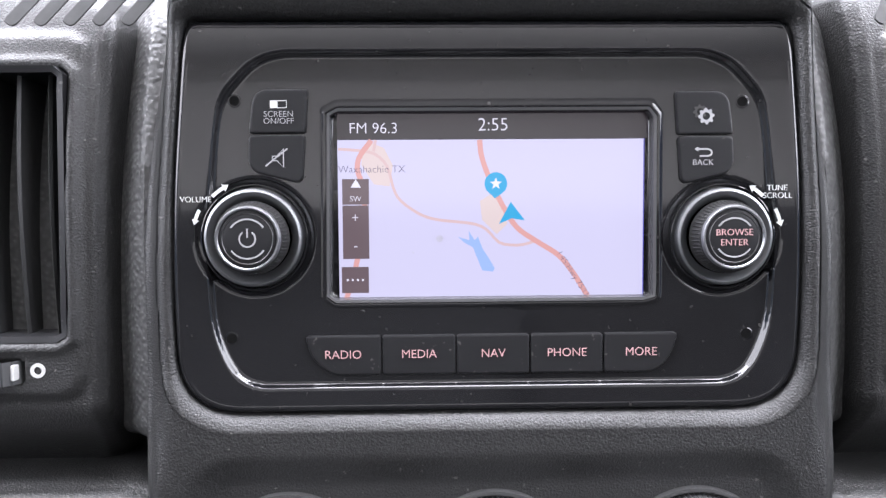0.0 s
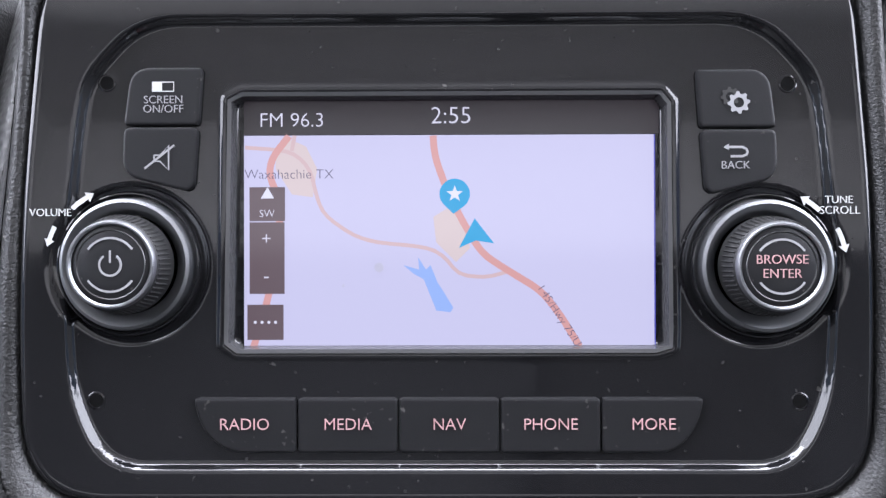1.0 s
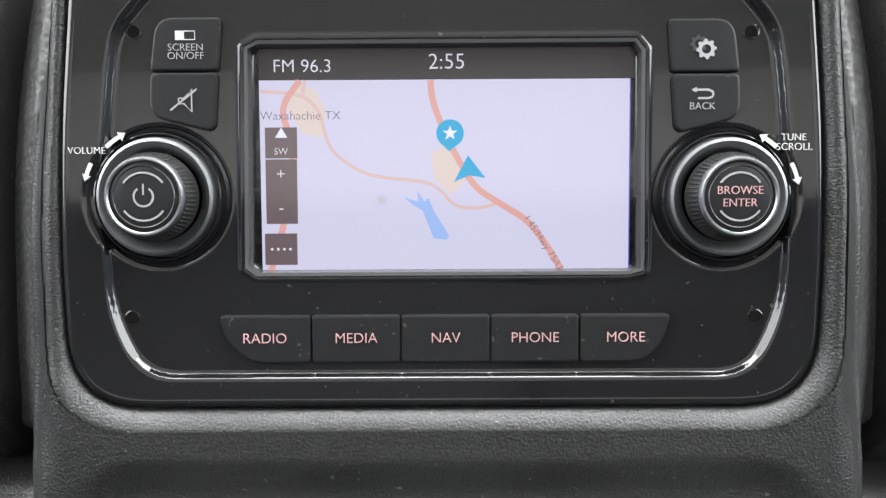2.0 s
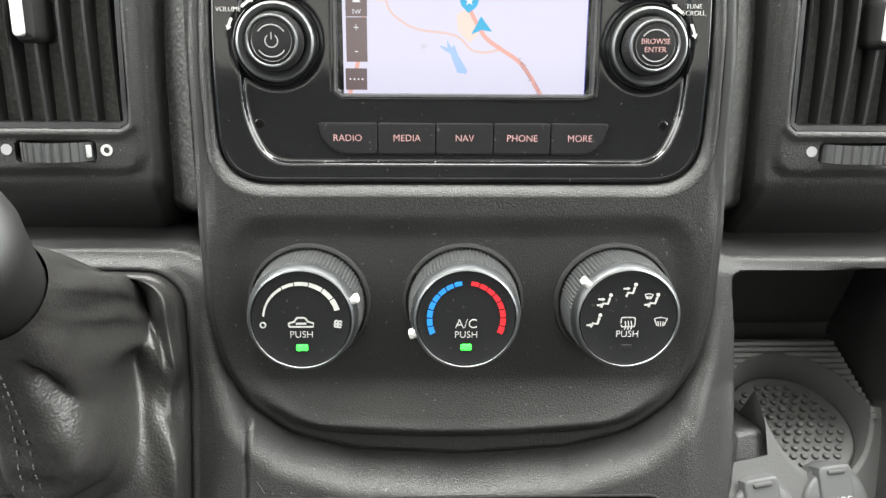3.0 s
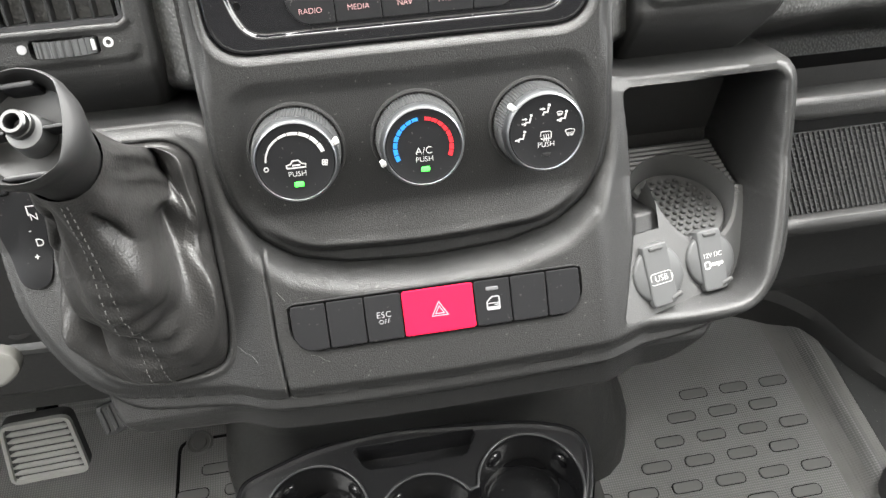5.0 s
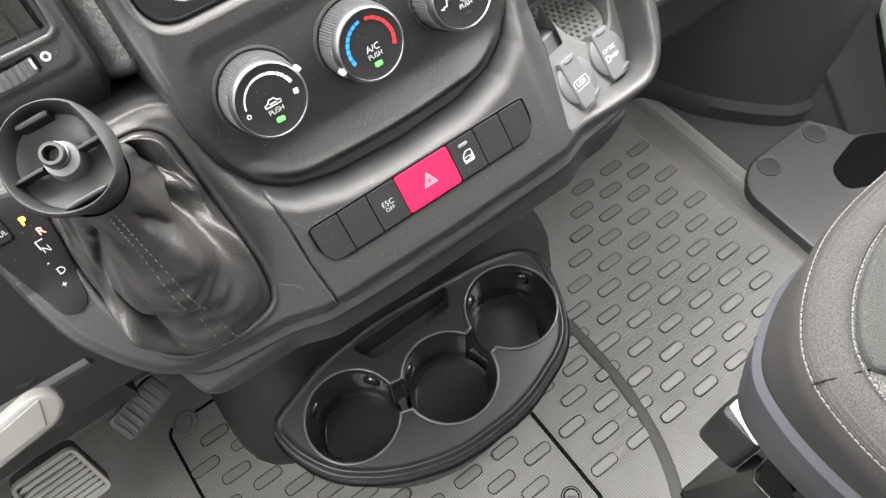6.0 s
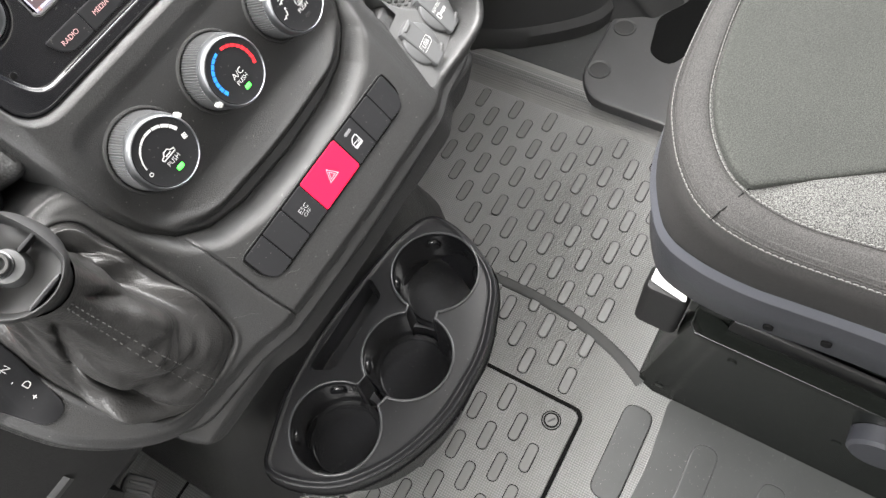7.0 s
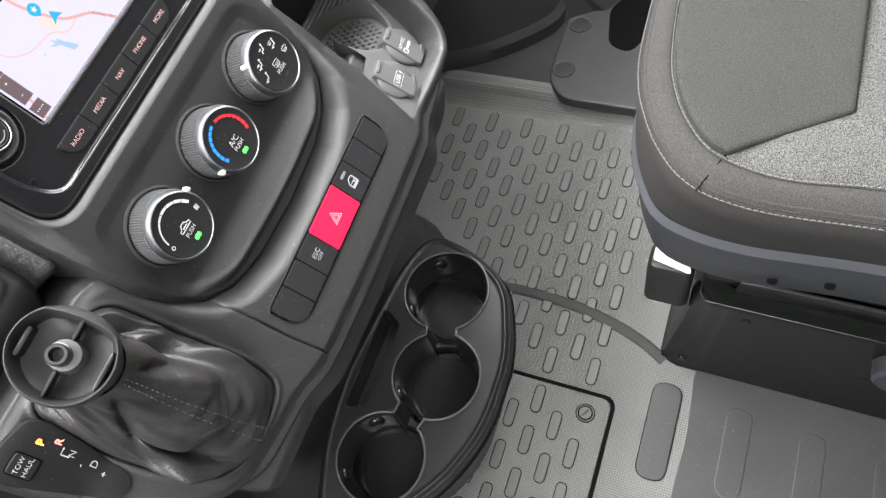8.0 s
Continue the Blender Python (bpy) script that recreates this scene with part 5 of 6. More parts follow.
for i in range(-9, 10):
    for j in range(-9, 10):
        x, y = (i + 0.5 * (j % 2)) * 0.0058, j * 0.0050
        if math.hypot(x, y) < 0.0268:
            studs.append(revolve([(0.0019, 0.6268), (0.0017, 0.6286), (0.0010, 0.6290)], 0.181 + x, 0.3005 + y, 10))
part("studs", moved(cat(*studs), to_stack), MATDARK, well_mat, kind="stuff")
cap_n = Vector((0.16, 0.36, 1.0)).normalized()
cap_x = (Vector((1, 0, 0)) - cap_n * cap_n.x).normalized()
cap_y = cap_n.cross(cap_x)


def socket(x, y, n, turn, print_geo, name):
    m = Matrix(((cap_x.x, cap_y.x, cap_n.x, x), (cap_x.y, cap_y.y, cap_n.y, y), (cap_x.z, cap_y.z, cap_n.z, n), (0, 0, 0, 1))) @ pose(0, 0, 0, 0, 0, turn)
    c = part(name, revolve([(0.0180, -0.006), (0.0182, 0.0030), (0.0176, 0.0042), (0.0165, 0.0048), (0.0080, 0.0050)], n=56), GREYCAP, insert, "round grey socket cap", m=m)
    part("strap", slab(rounded([(-0.0092, -0.0205), (0.0092, -0.0205), (0.0094, 0.0205), (-0.0094, 0.0205)], 0.003, 40), -0.002, 0.0062, 0.0012), GREYCAP, c)
    part("hinge", box(-0.0050, 0.0050, 0.0160, 0.0186, 0.0040, 0.0072, 0.0008, 16), MATDARK, c)
    part("legend", print_geo, WHITE, c)
    part("finger_lip", moved(slab(rounded([(0.004, -0.0195), (0.0135, -0.0165), (0.0125, -0.0135), (0.004, -0.0155)], 0.001, 24), 0.000, 0.0066, 0.001), pose(0, 0, 0)), MATDARK, c)
    part("socket_ring", revolve([(0.0205, -0.006), (0.0200, 0.0010), (0.0186, 0.0014), (0.0182, -0.004)], n=48, cap1=False), MATDARK, c)


usb = cat(lettering("USB", 0.0056, 0, -0.0020, 0.0063), stroke(rounded([(-0.0074, -0.0056), (0.0074, -0.0056), (0.0074, 0.0016), (-0.0074, 0.0016)], 0.0006, 24), 0.0004, 0.0062), stroke([(0.0080, -0.0032), (0.0080, -0.0008)], 0.0006, 0.0062))
key = cat(lettering("12V DC", 0.0044, 0, 0.0032, 0.0063), stroke(rounded([(-0.0066, -0.0052), (-0.0030, -0.0052), (-0.0030, -0.0008), (-0.0066, -0.0008)], 0.0006, 24), 0.0009, 0.0062), stroke([(-0.0030, -0.0030), (0.0072, -0.0030)], 0.0020, 0.0062), stroke([(0.0036, -0.0048), (0.0036, -0.0036)], 0.0012, 0.0062))
socket(0.1435, -0.1790, 0.0162, 7, usb, "usb_socket_cap")
socket(0.1858, -0.1805, 0.0030, 4, key, "power_socket_cap")

# ---- console base down to the floor ----
def ring4(x0, x1, y0, y1, z, r=0.05):
    return at_z(rounded([(x0, y0), (x1, y0), (x1, y1), (x0, y1)], r, 64), z)


part("console_base", moved(loft([ring4(-0.264, 0.310, 0.335, 0.74, 0.0, 0.10), ring4(-0.252, 0.290, 0.330, 0.74, 0.10, 0.10), ring4(-0.220, 0.235, 0.322, 0.72, 0.24, 0.09), ring4(-0.196, 0.200, 0.320, 0.70, 0.33, 0.08), ring4(-0.188, 0.176, 0.300, 0.65, 0.42, 0.07), ring4(-0.190, 0.168, 0.255, 0.60, 0.53), ring4(-0.195, 0.175, 0.235, 0.60, 0.575), ring4(-0.195, 0.175, 0.26, 0.60, 0.60)], False, True), STACK.inverted()), TRIM, console, "smooth plastic base of the console")

# ---- floor fittings ----
hatch = tagged(part("floor_hatch", slab(rounded([(-0.34, 0.0365), (0.1010, 0.0365), (0.1010, 0.50), (-0.34, 0.50)], 0.016, 300), -0.02, 0.0030, 0.0015), MAT), "grey rubber covered hatch with a round lock", "hatch")
# Flat black strip on the floor, painting the shade of the hatch joint.
part("hatch_gap_shade", loft([at_z(rounded([(-0.345, 0.0306), (0.1072, 0.0306), (0.1072, 0.505), (-0.345, 0.505)], 0.020, 300), 0.0012), at_z(rounded([(-0.34, 0.0365), (0.1010, 0.0365), (0.1010, 0.50), (-0.34, 0.50)], 0.016, 300), 0.0013)]), GAPSHADE, hatch)
lock = part("hatch_lock", revolve([(0.0130, 0.002), (0.0128, 0.0046), (0.0118, 0.0050), (0.0108, 0.0042), (0.0095, 0.0042), (0.0090, 0.0050), (0.0040, 0.0052)], 0.0715, 0.0705, 40), MATPILL, hatch, "round quarter-turn lock")
part("lock_slot", moved(box(-0.0066, 0.0066, -0.0014, 0.0014, 0.005, 0.0062, 0.001, 16), pose(0.0715, 0.0705, 0, 0, 0, -35)), MATDARK, lock)
# Raised black rings paint the shade of the grooves in the lock.
part("lock_groove_shade", revolve([(0.0146, 0.0032), (0.0144, 0.0036), (0.0131, 0.0036)], 0.0715, 0.0705, 32, cap1=False), GAPSHADE, lock)
part("lock_groove_shade", revolve([(0.0113, 0.0052), (0.0110, 0.0054), (0.0092, 0.0053)], 0.0715, 0.0705, 32, cap1=False), GAPSHADE, lock)
PILL = rounded([(-0.0212, -0.0072), (0.0212, -0.0072), (0.0212, 0.0072), (-0.0212, 0.0072)], 0.0070, 28)
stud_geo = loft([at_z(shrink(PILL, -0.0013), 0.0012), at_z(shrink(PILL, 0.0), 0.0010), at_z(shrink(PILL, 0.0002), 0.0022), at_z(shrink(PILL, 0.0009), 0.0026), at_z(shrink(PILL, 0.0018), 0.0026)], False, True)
stud = None


def in_mat(x, y):
    if 0.10 < x < 0.125 or 0.024 < y < 0.052 and x < 0.11:
        return False
    if x > 0.115:
        left = np.interp(y, [0.06, 0.22, 0.30, 0.36, 0.40, 0.43, 0.47], [0.12, 0.12, 0.20, 0.30, 0.335, 0.37, 0.45])
        return y > 0.055 and x > left and x < 0.580 and y < 0.46
    return 0.055 < y < 0.47 and -0.335 < x and math.hypot(x - 0.0715, y - 0.0705) > 0.02


for k in range(-15, 14):
    for j in range(-3, 7):
        x, y = 0.138 + 0.0327 * k, (0.144 if k % 2 == 0 else 0.178) + 0.0685 * (j - 1) - 0.0011 * min(max(k, 0), 4.5)
        if not in_mat(x, y) or (-0.15 < x < 0.14 and y > 0.32):
            continue
        owner = hatch if x < 0.10 else floor
        z = 0.003 if x < 0.10 else 0.0
        if stud is None:
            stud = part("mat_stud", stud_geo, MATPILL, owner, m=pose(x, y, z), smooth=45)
            # The first 28 faces are coloured black as shade round the stud's foot.
            stud.data.materials.append(GAPSHADE)
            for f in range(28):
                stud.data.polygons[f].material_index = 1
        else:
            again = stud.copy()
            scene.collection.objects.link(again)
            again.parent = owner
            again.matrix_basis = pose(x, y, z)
part("smooth_mat", slab(rounded([(-0.30, -0.88), (0.200, -0.88), (0.200, -0.30), (0.200, -0.066), (0.160, -0.069), (0.080, -0.075), (0.000, -0.071), (-0.30, -0.086)], 0.02, 100), -0.002, 0.0012, 0.0006), MATSLICK, floor, "smooth part of the mat, coloured dark partly for its shade", smooth=30)
for k, (x0, x1, y0, y1) in enumerate(((0.006, 0.150, -0.058, -0.016), (0.012, 0.142, -0.158, -0.122), (0.020, 0.134, -0.255, -0.220), (0.04, 0.130, -0.340, -0.316))):
    ro = rounded([(x0, y0), (x1, y0), (x1, y1), (x0, y1)], 0.018, 60)
    pad = part("heel_pad", slab(ro, -0.001, 0.0034, 0.0014), MATSLICK, floor)
    # The first pad's flat line is black, as shade along its edge.
    part("pad_edge_line", loft([at_z(shrink(ro, -0.0009), 0.0015), at_z(shrink(ro, 0.0004), 0.0014)]), GAPSHADE if k == 0 else MATDARK, pad)
seam_mid = smooth_line([(0.236, 0.40), (0.240, 0.30), (0.242, 0.22), (0.241, 0.170), (0.235, 0.110), (0.220, 0.052), (0.206, 0.016), (0.194, -0.006), (0.184, -0.022)])
across = np.gradient(seam_mid, axis=0)
across = np.c_[-across[:, 1], across[:, 0]] / np.hypot(*across.T)[:, None]
part("floor_seam", loft([[(x, y, z) for x, y in seam_mid + across * off] for off, z in ((0.0090, 0.0008), (0.0072, 0.0029), (0.0036, 0.0033), (0.0, 0.0035), (-0.0036, 0.0033), (-0.0072, 0.0029), (-0.0090, 0.0008))][::-1], closed=False), SEAMDARK, floor, "dark curved seam in the mat", smooth=70)
fastener = tagged(part("mat_fastener", revolve([(0.0200, 0.0), (0.0195, 0.004), (0.0165, 0.0055), (0.0150, 0.0035), (0.0110, 0.0035), (0.0100, 0.0055), (0.0040, 0.006)], -0.314, 0.496, 40), MATPILL), "round rubber mat fastener on the driver floor", "fastener")

# passenger footwell
sill = tagged(part("door_step_panel", slab(rounded([(0.612, -0.20), (0.95, -0.20), (0.95, 0.300), (0.80, 0.297), (0.655, 0.294), (0.613, 0.258)], [0.01, 0.01, 0.01, 0.02, 0.03, 0.03], 100), 0.020, 0.040, 0.004), STEPRUBBER), "dark rubber door step panel with two round holes", "step panel")
for x, y in ((0.681, 0.269), (0.794, 0.268)):
    # Dark disc laid on the panel, painting the shade in a hole.
    part("step_hole_shade", revolve([(0.0175, 0.0402), (0.0165, 0.0405)], x, y, 32), SHADOW, sill)
    part("hole_edge", revolve([(0.0215, 0.0395), (0.0208, 0.0418), (0.0172, 0.0404)], x, y, 32, cap1=False), MATDARK, sill)
part("sill_edge", loft([[(x, -0.50, z), (x, 0.57, z)] for x, z in ((0.592, 0.0005), (0.600, 0.0022), (0.608, 0.0075), (0.617, 0.0150), (0.626, 0.0225), (0.634, 0.0285), (0.644, 0.0320), (0.652, 0.0322))][::-1], closed=False), MATEDGE, sill, "sloping dotted edge of the rubber mat", smooth=70)
# Smooth floor; shade from the dashboard is part of its dark colour.
part("footwell_floor", slab(rounded([(0.650, -0.50), (0.97, -0.50), (0.97, 0.62), (0.56, 0.62), (0.650, 0.50)], 0.01, 60), 0.0, 0.0330, 0.001), MATSMOOTH, floor, "smooth floor outside the mat, coloured dark with its shade")
KB = [(0.30, 0.66), (0.45, 0.60), (0.58, 0.565), (0.637, 0.515), (0.669, 0.430), (0.728, 0.352), (0.782, 0.302), (0.860, 0.299), (0.98, 0.30)]
kb = resample(rounded_open(KB), 60, closed=False)
kick = [[(x, y, 0.0) for x, y in kb], [(x, y, 0.060) for x, y in kb], [(x + 0.004, y + 0.010, 0.075) for x, y in kb], [(x + 0.02, y + 0.030, 0.20) for x, y in kb], [(x + 0.05, y + 0.06, 0.42) for x, y in kb], [(x + 0.05, y + 0.07, 0.62) for x, y in kb]]
kicker = thing("kick_panel", pose(0, 0, 0), "smooth grey trim panel at the side of the footwell", "trim panel")
part("panel", loft(kick[2:], closed=False), KICKSHADE, kicker, smooth=60)
part("foot_edge", loft(kick[:3], closed=False), KICKSHADE, kicker, "bevelled lower edge", smooth=30)
# The recess isn't hollow: a flush slab carries its shade as black colour.
part("step_recess_shade", slab(rounded([(0.738, 0.160), (0.93, 0.070), (0.93, 0.180), (0.893, 0.190), (0.842, 0.222), (0.752, 0.204)], [0.02, 0.01, 0.01, 0.01, 0.02, 0.02], 60), 0.030, 0.0412, 0.0006), GAPSHADE, sill, "flush black slab painted as the shade of a step recess")
FOOT = resample(rounded_open([(0.790, 0.322), (0.802, 0.296), (0.845, 0.222), (0.880, 0.193), (0.897, 0.187)]), 40, closed=False)
lean = np.interp(FOOT[:, 0], [0.80, 0.85, 0.90], [1.10, 1.10, 0.75])
bulge = 0.010 * np.exp(-((FOOT[:, 0] - 0.848) / 0.010) ** 2)
tagged(part("door_pillar_trim", loft([[(x - b, y + k * (z - 0.035), z) for (x, y), k, b in zip(FOOT, lean, bulge)] for z in (0.035, 0.09, 0.15, 0.22, 0.30, 0.38)], closed=False), SHADOW, smooth=60), "black trim at the foot of the door pillar", "trim panel")
BODYPAINT = material("white_body_paint", (0.78, 0.78, 0.77), 0.25, coat=0.5, stain=0.03)
edge_in = [(0.940, 0.195, 0.0), (0.940, 0.235, 0.068), (0.940, 0.291, 0.134), (0.940, 0.40, 0.27), (0.940, 0.50, 0.42)]
edge_out = [(0.945, 0.130, 0.0), (0.945, 0.170, 0.060), (0.945, 0.242, 0.165), (0.945, 0.35, 0.30), (0.945, 0.45, 0.45)]
tagged(part("door_frame", loft([[a, tuple(p + q for p, q in zip(a, (-0.006, -0.012, 0.004))), tuple(p + q for p, q in zip(b, (-0.006, 0.008, 0.0))), b, tuple(p + q for p, q in zip(b, (0.02, 0.0, 0.0))), tuple(p + q for p, q in zip(a, (0.02, 0.0, 0.0)))] for a, b in zip(edge_in, edge_out)], True, True), BODYPAINT, smooth=40), "white painted body edge of the door opening", "door frame")

# passenger shelf under the dashboard
shelf = thing("dash_shelf", STACK, "open dash shelf with a woven net lining", "shelf")
part("shelf_strip", box(0.242, 0.70, -0.1050, -0.0880, -0.060, -0.030, 0.004), TRIM, shelf)
part("shelf_net", loft([[(0.24, -0.1190, -0.052), (0.70, -0.1170, -0.052)], [(0.24, -0.1755, -0.036), (0.70, -0.1735, -0.036)]], closed=False), MATDARK, shelf)
net = []
for i in range(60):
    x = 0.242 + i * 0.0040
    net.append(tube([(x, -0.1190, -0.0510), (x + 0.012, -0.1750, -0.0350)], 0.0010, 5))
for i in range(17):
    v = -0.1190 - i * 0.0034
    net.append(tube([(0.242, v, -0.0515 + (-0.119 - v) * 0.28), (0.482, v, -0.0515 + (-0.119 - v) * 0.28)], 0.0009, 5))
part("net_weave", cat(*net), KNOB, shelf, "black woven net", kind="stuff")
part("shelf_lip", box(0.236, 0.70, -0.1900, -0.1755, -0.080, -0.026, 0.005), TRIM, shelf)
part("shelf_back", box(0.238, 0.70, -0.125, -0.100, -0.090, -0.062, 0.002), SHADOW, shelf)

# ---- driver side ----
column = thing("column_cover", pose(0, 0, 0), "dark grey plastic cover panel under the steering column", "cover panel")
part("panel", loft([[(-0.276, 0.392, 0.375), (-0.276, 0.366, 0.380), (-0.277, 0.352, 0.494), (-0.277, 0.395, 0.500)], [(-0.60, 0.392, 0.385), (-0.60, 0.366, 0.390), (-0.60, 0.352, 0.512), (-0.60, 0.395, 0.520)]], True, True), SHADOW, column, smooth=30)
part("edge_strip", loft([[(-0.275, 0.3500, 0.490), (-0.275, 0.3485, 0.498), (-0.276, 0.3530, 0.502), (-0.277, 0.378, 0.506)], [(-0.60, 0.3500, 0.508), (-0.60, 0.3485, 0.516), (-0.60, 0.3530, 0.520), (-0.60, 0.378, 0.524)]], closed=False), GREYCAP, column, "paler upper edge", smooth=50)
part("screw_boss", moved(revolve([(0.0160, -0.01), (0.0155, 0.004), (0.0120, 0.006), (0.0105, 0.002), (0.0040, 0.002)], n=28), pose(-0.318, 0.366, 0.519, 40, 0, 0)), SHADOW, column)
part("screw", moved(revolve([(0.0070, 0.0), (0.0068, 0.004), (0.0040, 0.0044)], n=20), pose(-0.318, 0.365, 0.520, 50, 0, 0)), GREYCAP, column, "steel screw head")
# Built as a lever whose grip has the shape of a key head.
handle = thing("key_lever", pose(-0.320, 0.296, 0.560, 62, 0, 10), "pale grey plastic key-shaped lever", "lever")
part("grip", slab(rounded([(-0.075, -0.012), (0.022, -0.015), (0.034, -0.006), (0.034, 0.006), (0.022, 0.015), (-0.075, 0.012)], 0.008, 60), 0.0, 0.012, 0.003), PALELEVER, handle)
part("grip_inset", slab(rounded([(-0.035, -0.008), (0.014, -0.010), (0.024, 0.010), (-0.035, 0.009)], 0.002, 40), 0.010, 0.0126, 0.0005), PALELEVER, handle)
part("shaft", tube([(-0.075, 0, 0.005), (-0.11, -0.01, -0.005), (-0.14, -0.03, -0.02)], 0.016, 12), KNOB, handle)
brake = thing("brake_pedal", pose(-0.424, 0.405, 0.232, 72, 0, 2), "ribbed grey rubber brake pedal", "pedal")
PADLINE = rounded([(-0.050, -0.046), (0.038, -0.046), (0.042, 0.044), (-0.032, 0.044)], 0.012, 60)
part("pad", slab(PADLINE, -0.012, 0.001, 0.003), MATDARK, brake)
part("pad_frame", loft([at_z(PADLINE, 0.0), at_z(shrink(PADLINE, 0.0005), 0.0050), at_z(shrink(PADLINE, 0.0045), 0.0052), at_z(shrink(PADLINE, 0.0050), 0.0)]), PEDAL, brake)
for i in range(9):
    v = -0.0400 + 0.0098 * i
    part("rib", box(-0.044 + 0.0021 * i, 0.036 + 0.0004 * i, v - 0.0027, v + 0.0027, 0.0, 0.0050, 0.002, 16), PEDAL, brake)
part("arm", tube([(0.0, 0.0, -0.012), (0.01, 0.06, -0.06), (0.015, 0.20, -0.10)], 0.012, 8), STEELBOX, brake)
rest = thing("ribbed_foot_rest", pose(-0.288, 0.372, 0.345, 40, 0, 20), "small ribbed grey plastic block below the column", "bracket")
part("block", box(-0.030, 0.030, -0.016, 0.016, 0, 0.010, 0.003, 24), GREYCAP, rest)
for i in range(7):
    part("rib", box(-0.028 + 0.008 * i, -0.024 + 0.008 * i, -0.014, 0.014, 0.008, 0.0125, 0.001, 8), GREYCAP, rest)

# ---- passenger seat ----
def seat_line(left, y_back=-0.62):
    """A seat outline, mirrored about the seat's own middle, from its inboard edge front to back."""
    c = 0.372
    inner = [(x, y) for x, y in left]
    outer = [(2 * c - x, y) for x, y in reversed(left)]
    return resample([(p[0], p[1]) for p in rounded_open([(left[-1][0] + 0.01, y_back)] + inner[::-1] + outer[::-1] + [(2 * c - left[-1][0] - 0.01, y_back)])], 200)[::-1]


INNER = seat_line([(0.324, 0.037), (0.242, 0.027), (0.199, 0.010), (0.167, -0.014), (0.155, -0.036), (0.146, -0.081), (0.156, -0.149), (0.165, -0.40)])
OUTER = seat_line([(0.336, 0.063), (0.264, 0.060), (0.220, 0.051), (0.174, 0.029), (0.143, 0.004), (0.127, -0.023), (0.120, -0.070), (0.126, -0.156), (0.135, -0.40)])
BANDLINE = seat_line([(0.330, 0.062), (0.255, 0.057), (0.215, 0.046), (0.173, 0.023), (0.158, 0.003), (0.149, -0.035), (0.147, -0.075), (0.150, -0.110), (0.156, -0.190), (0.158, -0.40)])
if np.sum(INNER[:, 0] * np.roll(INNER[:, 1], -1) - np.roll(INNER[:, 0], -1) * INNER[:, 1]) < 0:
    INNER, OUTER, BANDLINE = INNER[::-1], OUTER[::-1], BANDLINE[::-1]


seat = thing("passenger_seat", pose(0, 0, 0), "grey fabric passenger seat with pale stitching on a steel box", "seat")
part("cushion_side", loft([at_z(shrink(BANDLINE, 0.010), 0.456), at_z(shrink(BANDLINE, 0.001), 0.4625), at_z(blend(OUTER, BANDLINE, 0.88), 0.472), at_z(blend(OUTER, BANDLINE, 0.50), 0.505), at_z(blend(OUTER, BANDLINE, 0.18), 0.532), at_z(shrink(OUTER, -0.0015), 0.552), at_z(shrink(OUTER, -0.0005), 0.562), at_z(OUTER, 0.566), at_z(blend(OUTER, INNER, 0.06), 0.5655)], True, False), FABRIC2, seat, "dark grey fabric cushion side", smooth=70)
part("cushion_border", loft([at_z(blend(OUTER, INNER, 0.04), 0.5645), at_z(blend(OUTER, INNER, 0.14), 0.5695), at_z(blend(OUTER, INNER, 0.5), 0.5785), at_z(blend(OUTER, INNER, 0.92), 0.5810), at_z(INNER, 0.5785)]), FABRIC2, seat, "dark grey fabric border between two stitched seams", smooth=70)
top = [at_z(blend(OUTER, INNER, 0.99), 0.5775), at_z(shrink(INNER, 0.004), 0.5815)]
ctr = np.array([0.372, -0.25])
for t, z in ((0.15, 0.586), (0.4, 0.585), (0.7, 0.578), (1.0, 0.572)):
    top.append(at_z(blend(INNER, np.tile(ctr, (200, 1)), t * 0.97), z))
part("cushion_top", loft(top, False, True), TWEED, seat, "speckled pale grey fabric cushion top", smooth=70)
front = sorted([(x, y) for x, y in shrink(INNER, 0.0015) if y > -0.034], reverse=True)
ins = resample([(0.160, -0.036), (0.217, -0.121), (0.372, -0.119), (0.527, -0.121), (0.584, -0.036)] + front, 200)
part("front_panel", loft([at_z(ins, 0.5800), at_z(ins, 0.5862), at_z(shrink(ins, 0.0015), 0.5880), at_z(shrink(ins, 0.004), 0.5888), at_z(shrink(ins, 0.008), 0.5890)], False, True), FABRIC, seat, "plain dark grey fabric front panel", smooth=50)


def seam(name, a, b, t, z, gap, r=0.0007, lo=0, hi=200):
    """A run of single stitches along an outline."""
    line = blend(a, b, t)
    length = np.r_[0, np.cumsum(np.hypot(*np.diff(line, axis=0).T))]
    out, s = [], 0.0
    while s < length[-1] - gap:
        p = [(np.interp(q, length, line[:, 0]), np.interp(q, length, line[:, 1])) for q in (s, s + gap * 0.36, s + gap * 0.72)]
        if p[0][1] > -0.42:
            out.append(tube([(p[0][0], p[0][1], z - 0.0006), (p[1][0], p[1][1], z + 0.0005), (p[2][0], p[2][1], z - 0.0006)], r, 5))
        s += gap
    return part(name, cat(*out), STITCH, seat, "pale machine stitching", kind="stuff")


seam("stitching", OUTER, INNER, 0.02, 0.5672, 0.0052, 0.0005)
seam("stitching", OUTER, INNER, 0.97, 0.5812, 0.0052, 0.0005)
for t, z in ((0.075, 0.5676), (0.90, 0.5812), (0.125, 0.5692)):
    line = [(x, y, z) for x, y in blend(OUTER, INNER, t) if y > -0.45]
    part("seam_fold", tube(line, 0.0006, 5), FABRIC2, seat, smooth=80)
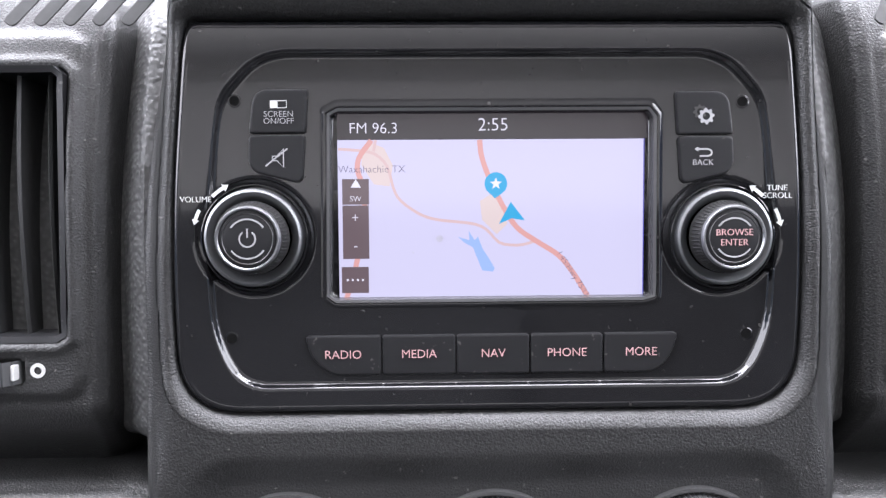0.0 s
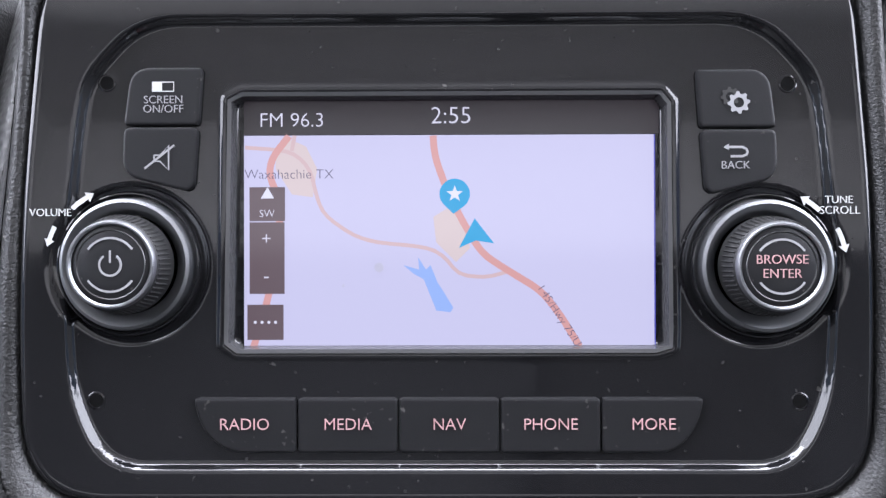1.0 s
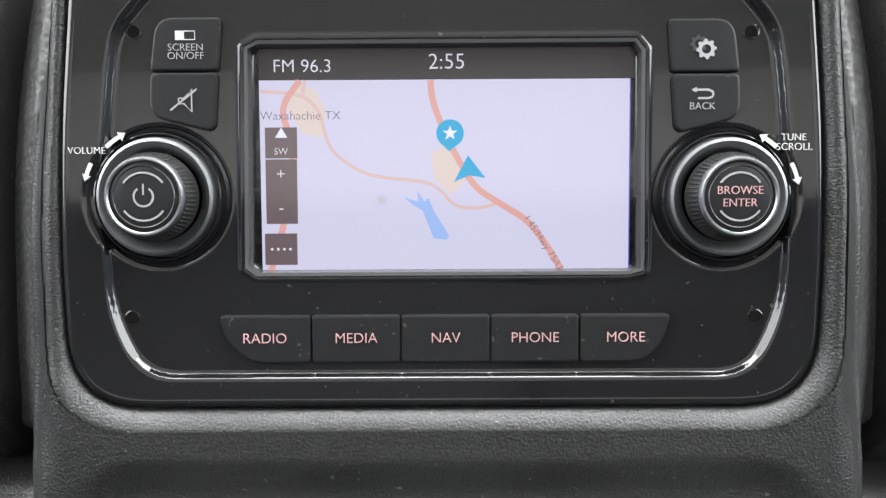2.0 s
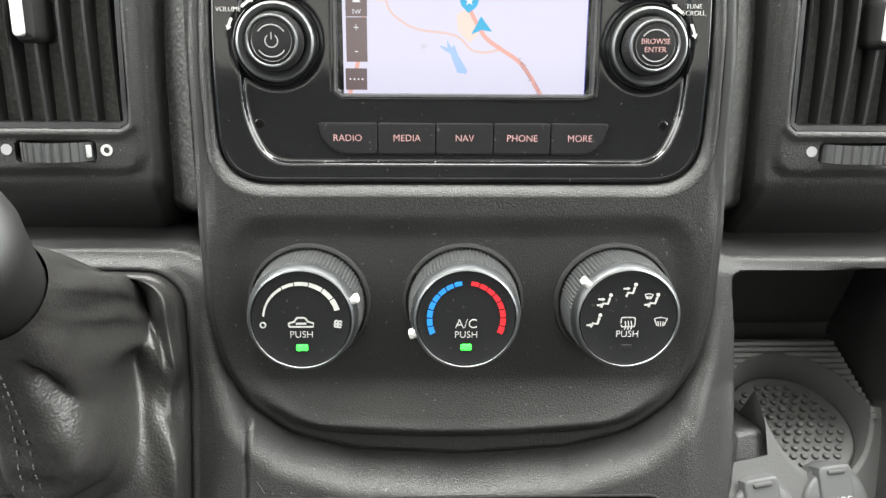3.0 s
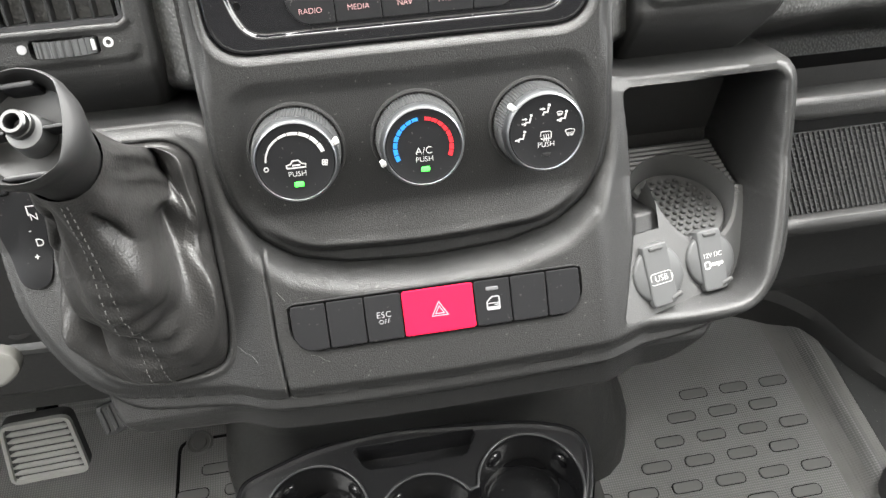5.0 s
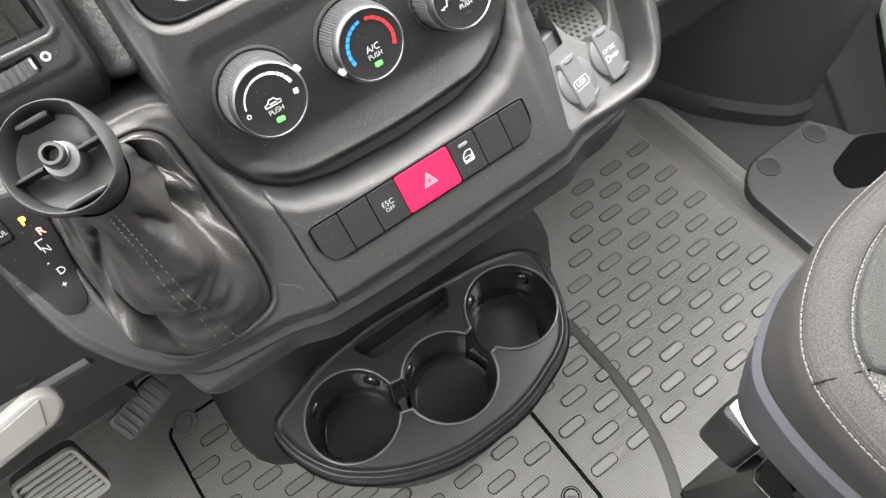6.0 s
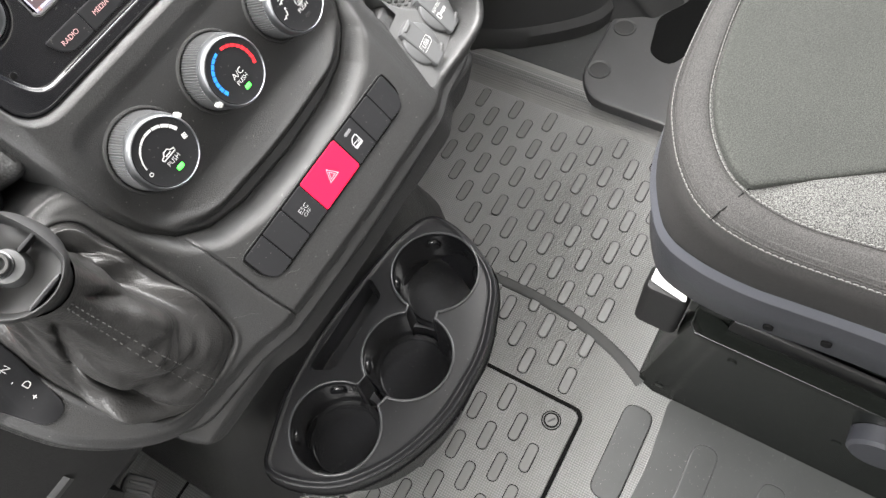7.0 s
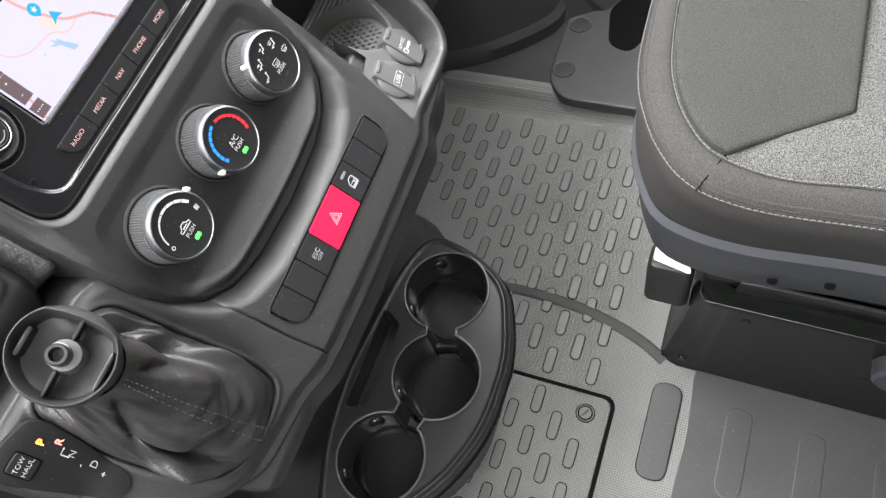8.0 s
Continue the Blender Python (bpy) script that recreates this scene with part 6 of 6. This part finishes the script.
part("corner_dart", tube([(0.1610, -0.0335, 0.5812), (0.1540, -0.0300, 0.5806), (0.1450, -0.0255, 0.5765), (0.1370, -0.0205, 0.5722), (0.1300, -0.0170, 0.5675)], 0.0006, 6), GAPSHADE, seat, "sewn dart across the border")
part("piping", loft([at_z(blend(OUTER, INNER, 0.16), 0.5690), at_z(blend(OUTER, INNER, 0.20), 0.5725), at_z(blend(OUTER, INNER, 0.25), 0.5730), at_z(blend(OUTER, INNER, 0.28), 0.5720)]), FABRIC2, seat, smooth=80)
part("seat_shell", loft([at_z(shrink(BANDLINE, 0.060), 0.362), at_z(shrink(BANDLINE, 0.014), 0.366), at_z(shrink(BANDLINE, 0.008), 0.374), at_z(shrink(BANDLINE, 0.003), 0.420), at_z(shrink(BANDLINE, 0.000), 0.4515)], True, False), SEATTRIM, seat, "dark blue-grey plastic seat shell", smooth=50)
part("shell_lip", loft([at_z(shrink(BANDLINE, 0.000), 0.4510), at_z(shrink(BANDLINE, -0.0035), 0.4525), at_z(shrink(BANDLINE, -0.0030), 0.4545), at_z(shrink(BANDLINE, 0.0010), 0.4640), at_z(shrink(BANDLINE, 0.012), 0.4645)]), SEATLIPLIT, seat, "upper lip of the shell, coloured lighter as if lit from above", smooth=50)
# Thin black discs on the shell paint the dark of two small holes.
for x, y, z in ((0.1535, -0.105, 0.392), (0.1560, -0.155, 0.402)):
    part("shell_hole_shade", moved(revolve([(0.0050, -0.004), (0.0048, 0.0008), (0.0025, 0.0010)], n=20), pose(x, y, z, 0, -90, 0)), GAPSHADE, seat)
part("seat_pan", box(0.215, 0.535, -0.60, -0.060, 0.300, 0.366, 0.012), STEELBOX, seat, "black steel pan under the shell")


def box_ring(z, front, grow=0.0):
    """A level ring of the seat box, whose front leans back as it rises."""
    return at_z(rounded([(0.183 - grow, -0.66 - grow), (0.56 + grow, -0.66 - grow), (0.56 + grow, front + grow), (0.185 - grow, front + grow)], 0.006, 60), z)


part("seat_box", loft([box_ring(0.0, -0.016, 0.003), box_ring(0.006, -0.017), box_ring(0.235, -0.047, 0.002), box_ring(0.246, -0.048, 0.003), box_ring(0.250, -0.048, 0.001), box_ring(0.251, -0.050, -0.018), box_ring(0.235, -0.050, -0.022)], False, True), STEELBOX, seat, "black painted steel seat box", smooth=40)
part("box_flange", tube([(0.330, -0.0455, 0.249), (0.192, -0.0455, 0.249), (0.1830, -0.052, 0.249), (0.1815, -0.30, 0.249), (0.1805, -0.64, 0.249)], 0.0019, 8), STEELBOX, seat, "rolled upper edge of the steel box", smooth=70)
part("seat_rail", box(0.212, 0.250, -0.60, -0.035, 0.235, 0.285, 0.004), STEELBOX, seat)
part("rail_slider", box(0.202, 0.222, -0.56, -0.075, 0.252, 0.276, 0.009), STEEL, seat, "bright worn steel slide rail")
for x, y, z in ((0.1822, -0.105, 0.215), (0.1842, -0.045, 0.030), (0.1822, -0.30, 0.20), (0.1828, -0.26, 0.12)):
    part("box_bolt", moved(revolve([(0.0058, -0.004), (0.0056, 0.0012), (0.0030, 0.0016)], n=16), pose(x, y, z, 0, -90, 0)), STEELBOX, seat)
buckle = part("box_corner_cover", moved(box(-0.022, 0.022, -0.028, 0.030, 0.0, 0.095, 0.012), pose(0.232, -0.006, 0.155)), KNOB, seat, "black plastic cover at the box corner")
part("paper_tag", slab(rounded([(0.212, -0.030), (0.222, 0.018), (0.250, 0.018), (0.246, -0.020)], 0.002, 30), 0.2505, 0.2522, 0.0002), PAPER, buckle, "small white paper label")
part("recline_bracket", moved(revolve([(0.034, -0.012), (0.034, 0.008), (0.030, 0.012), (0.012, 0.012)], n=40), pose(0.170, -0.285, 0.195, 0, -90, 0)), SEATTRIM, seat, "round dark bracket on the seat box side")
tagged(part("seat_backrest_block", loft([ring4(0.14, 0.60, -0.78, -0.62, 0.46, 0.05), ring4(0.13, 0.61, -0.80, -0.63, 0.80, 0.05), ring4(0.16, 0.58, -0.84, -0.70, 1.15, 0.06)], True, True), FABRIC2, seat), kind="")
bpy.data.objects["seat_backrest_block"].name = "backrest"

# lint on the console
for pts in ([(-0.121, -0.181), (-0.117, -0.1845), (-0.1125, -0.186), (-0.110, -0.1905)], [(-0.079, -0.1885), (-0.074, -0.1900), (-0.0705, -0.1935), (-0.068, -0.1940)], [(-0.095, -0.2125), (-0.0925, -0.2135), (-0.0915, -0.2150)], [(-0.093, -0.150), (-0.0905, -0.1535), (-0.089, -0.1555)]):
    run = smooth_line(pts, 14)
    high = console_height(run[:, 0], run[:, 1])
    fibre = part("lint_fibre", tube([(u, v, h + 0.0004) for (u, v), h in zip(run, high)], 0.00013, 5), THREAD, m=STACK)
    tagged(fibre, "thin pale grey lint fibre on the console plastic", "lint", "lint on the console")
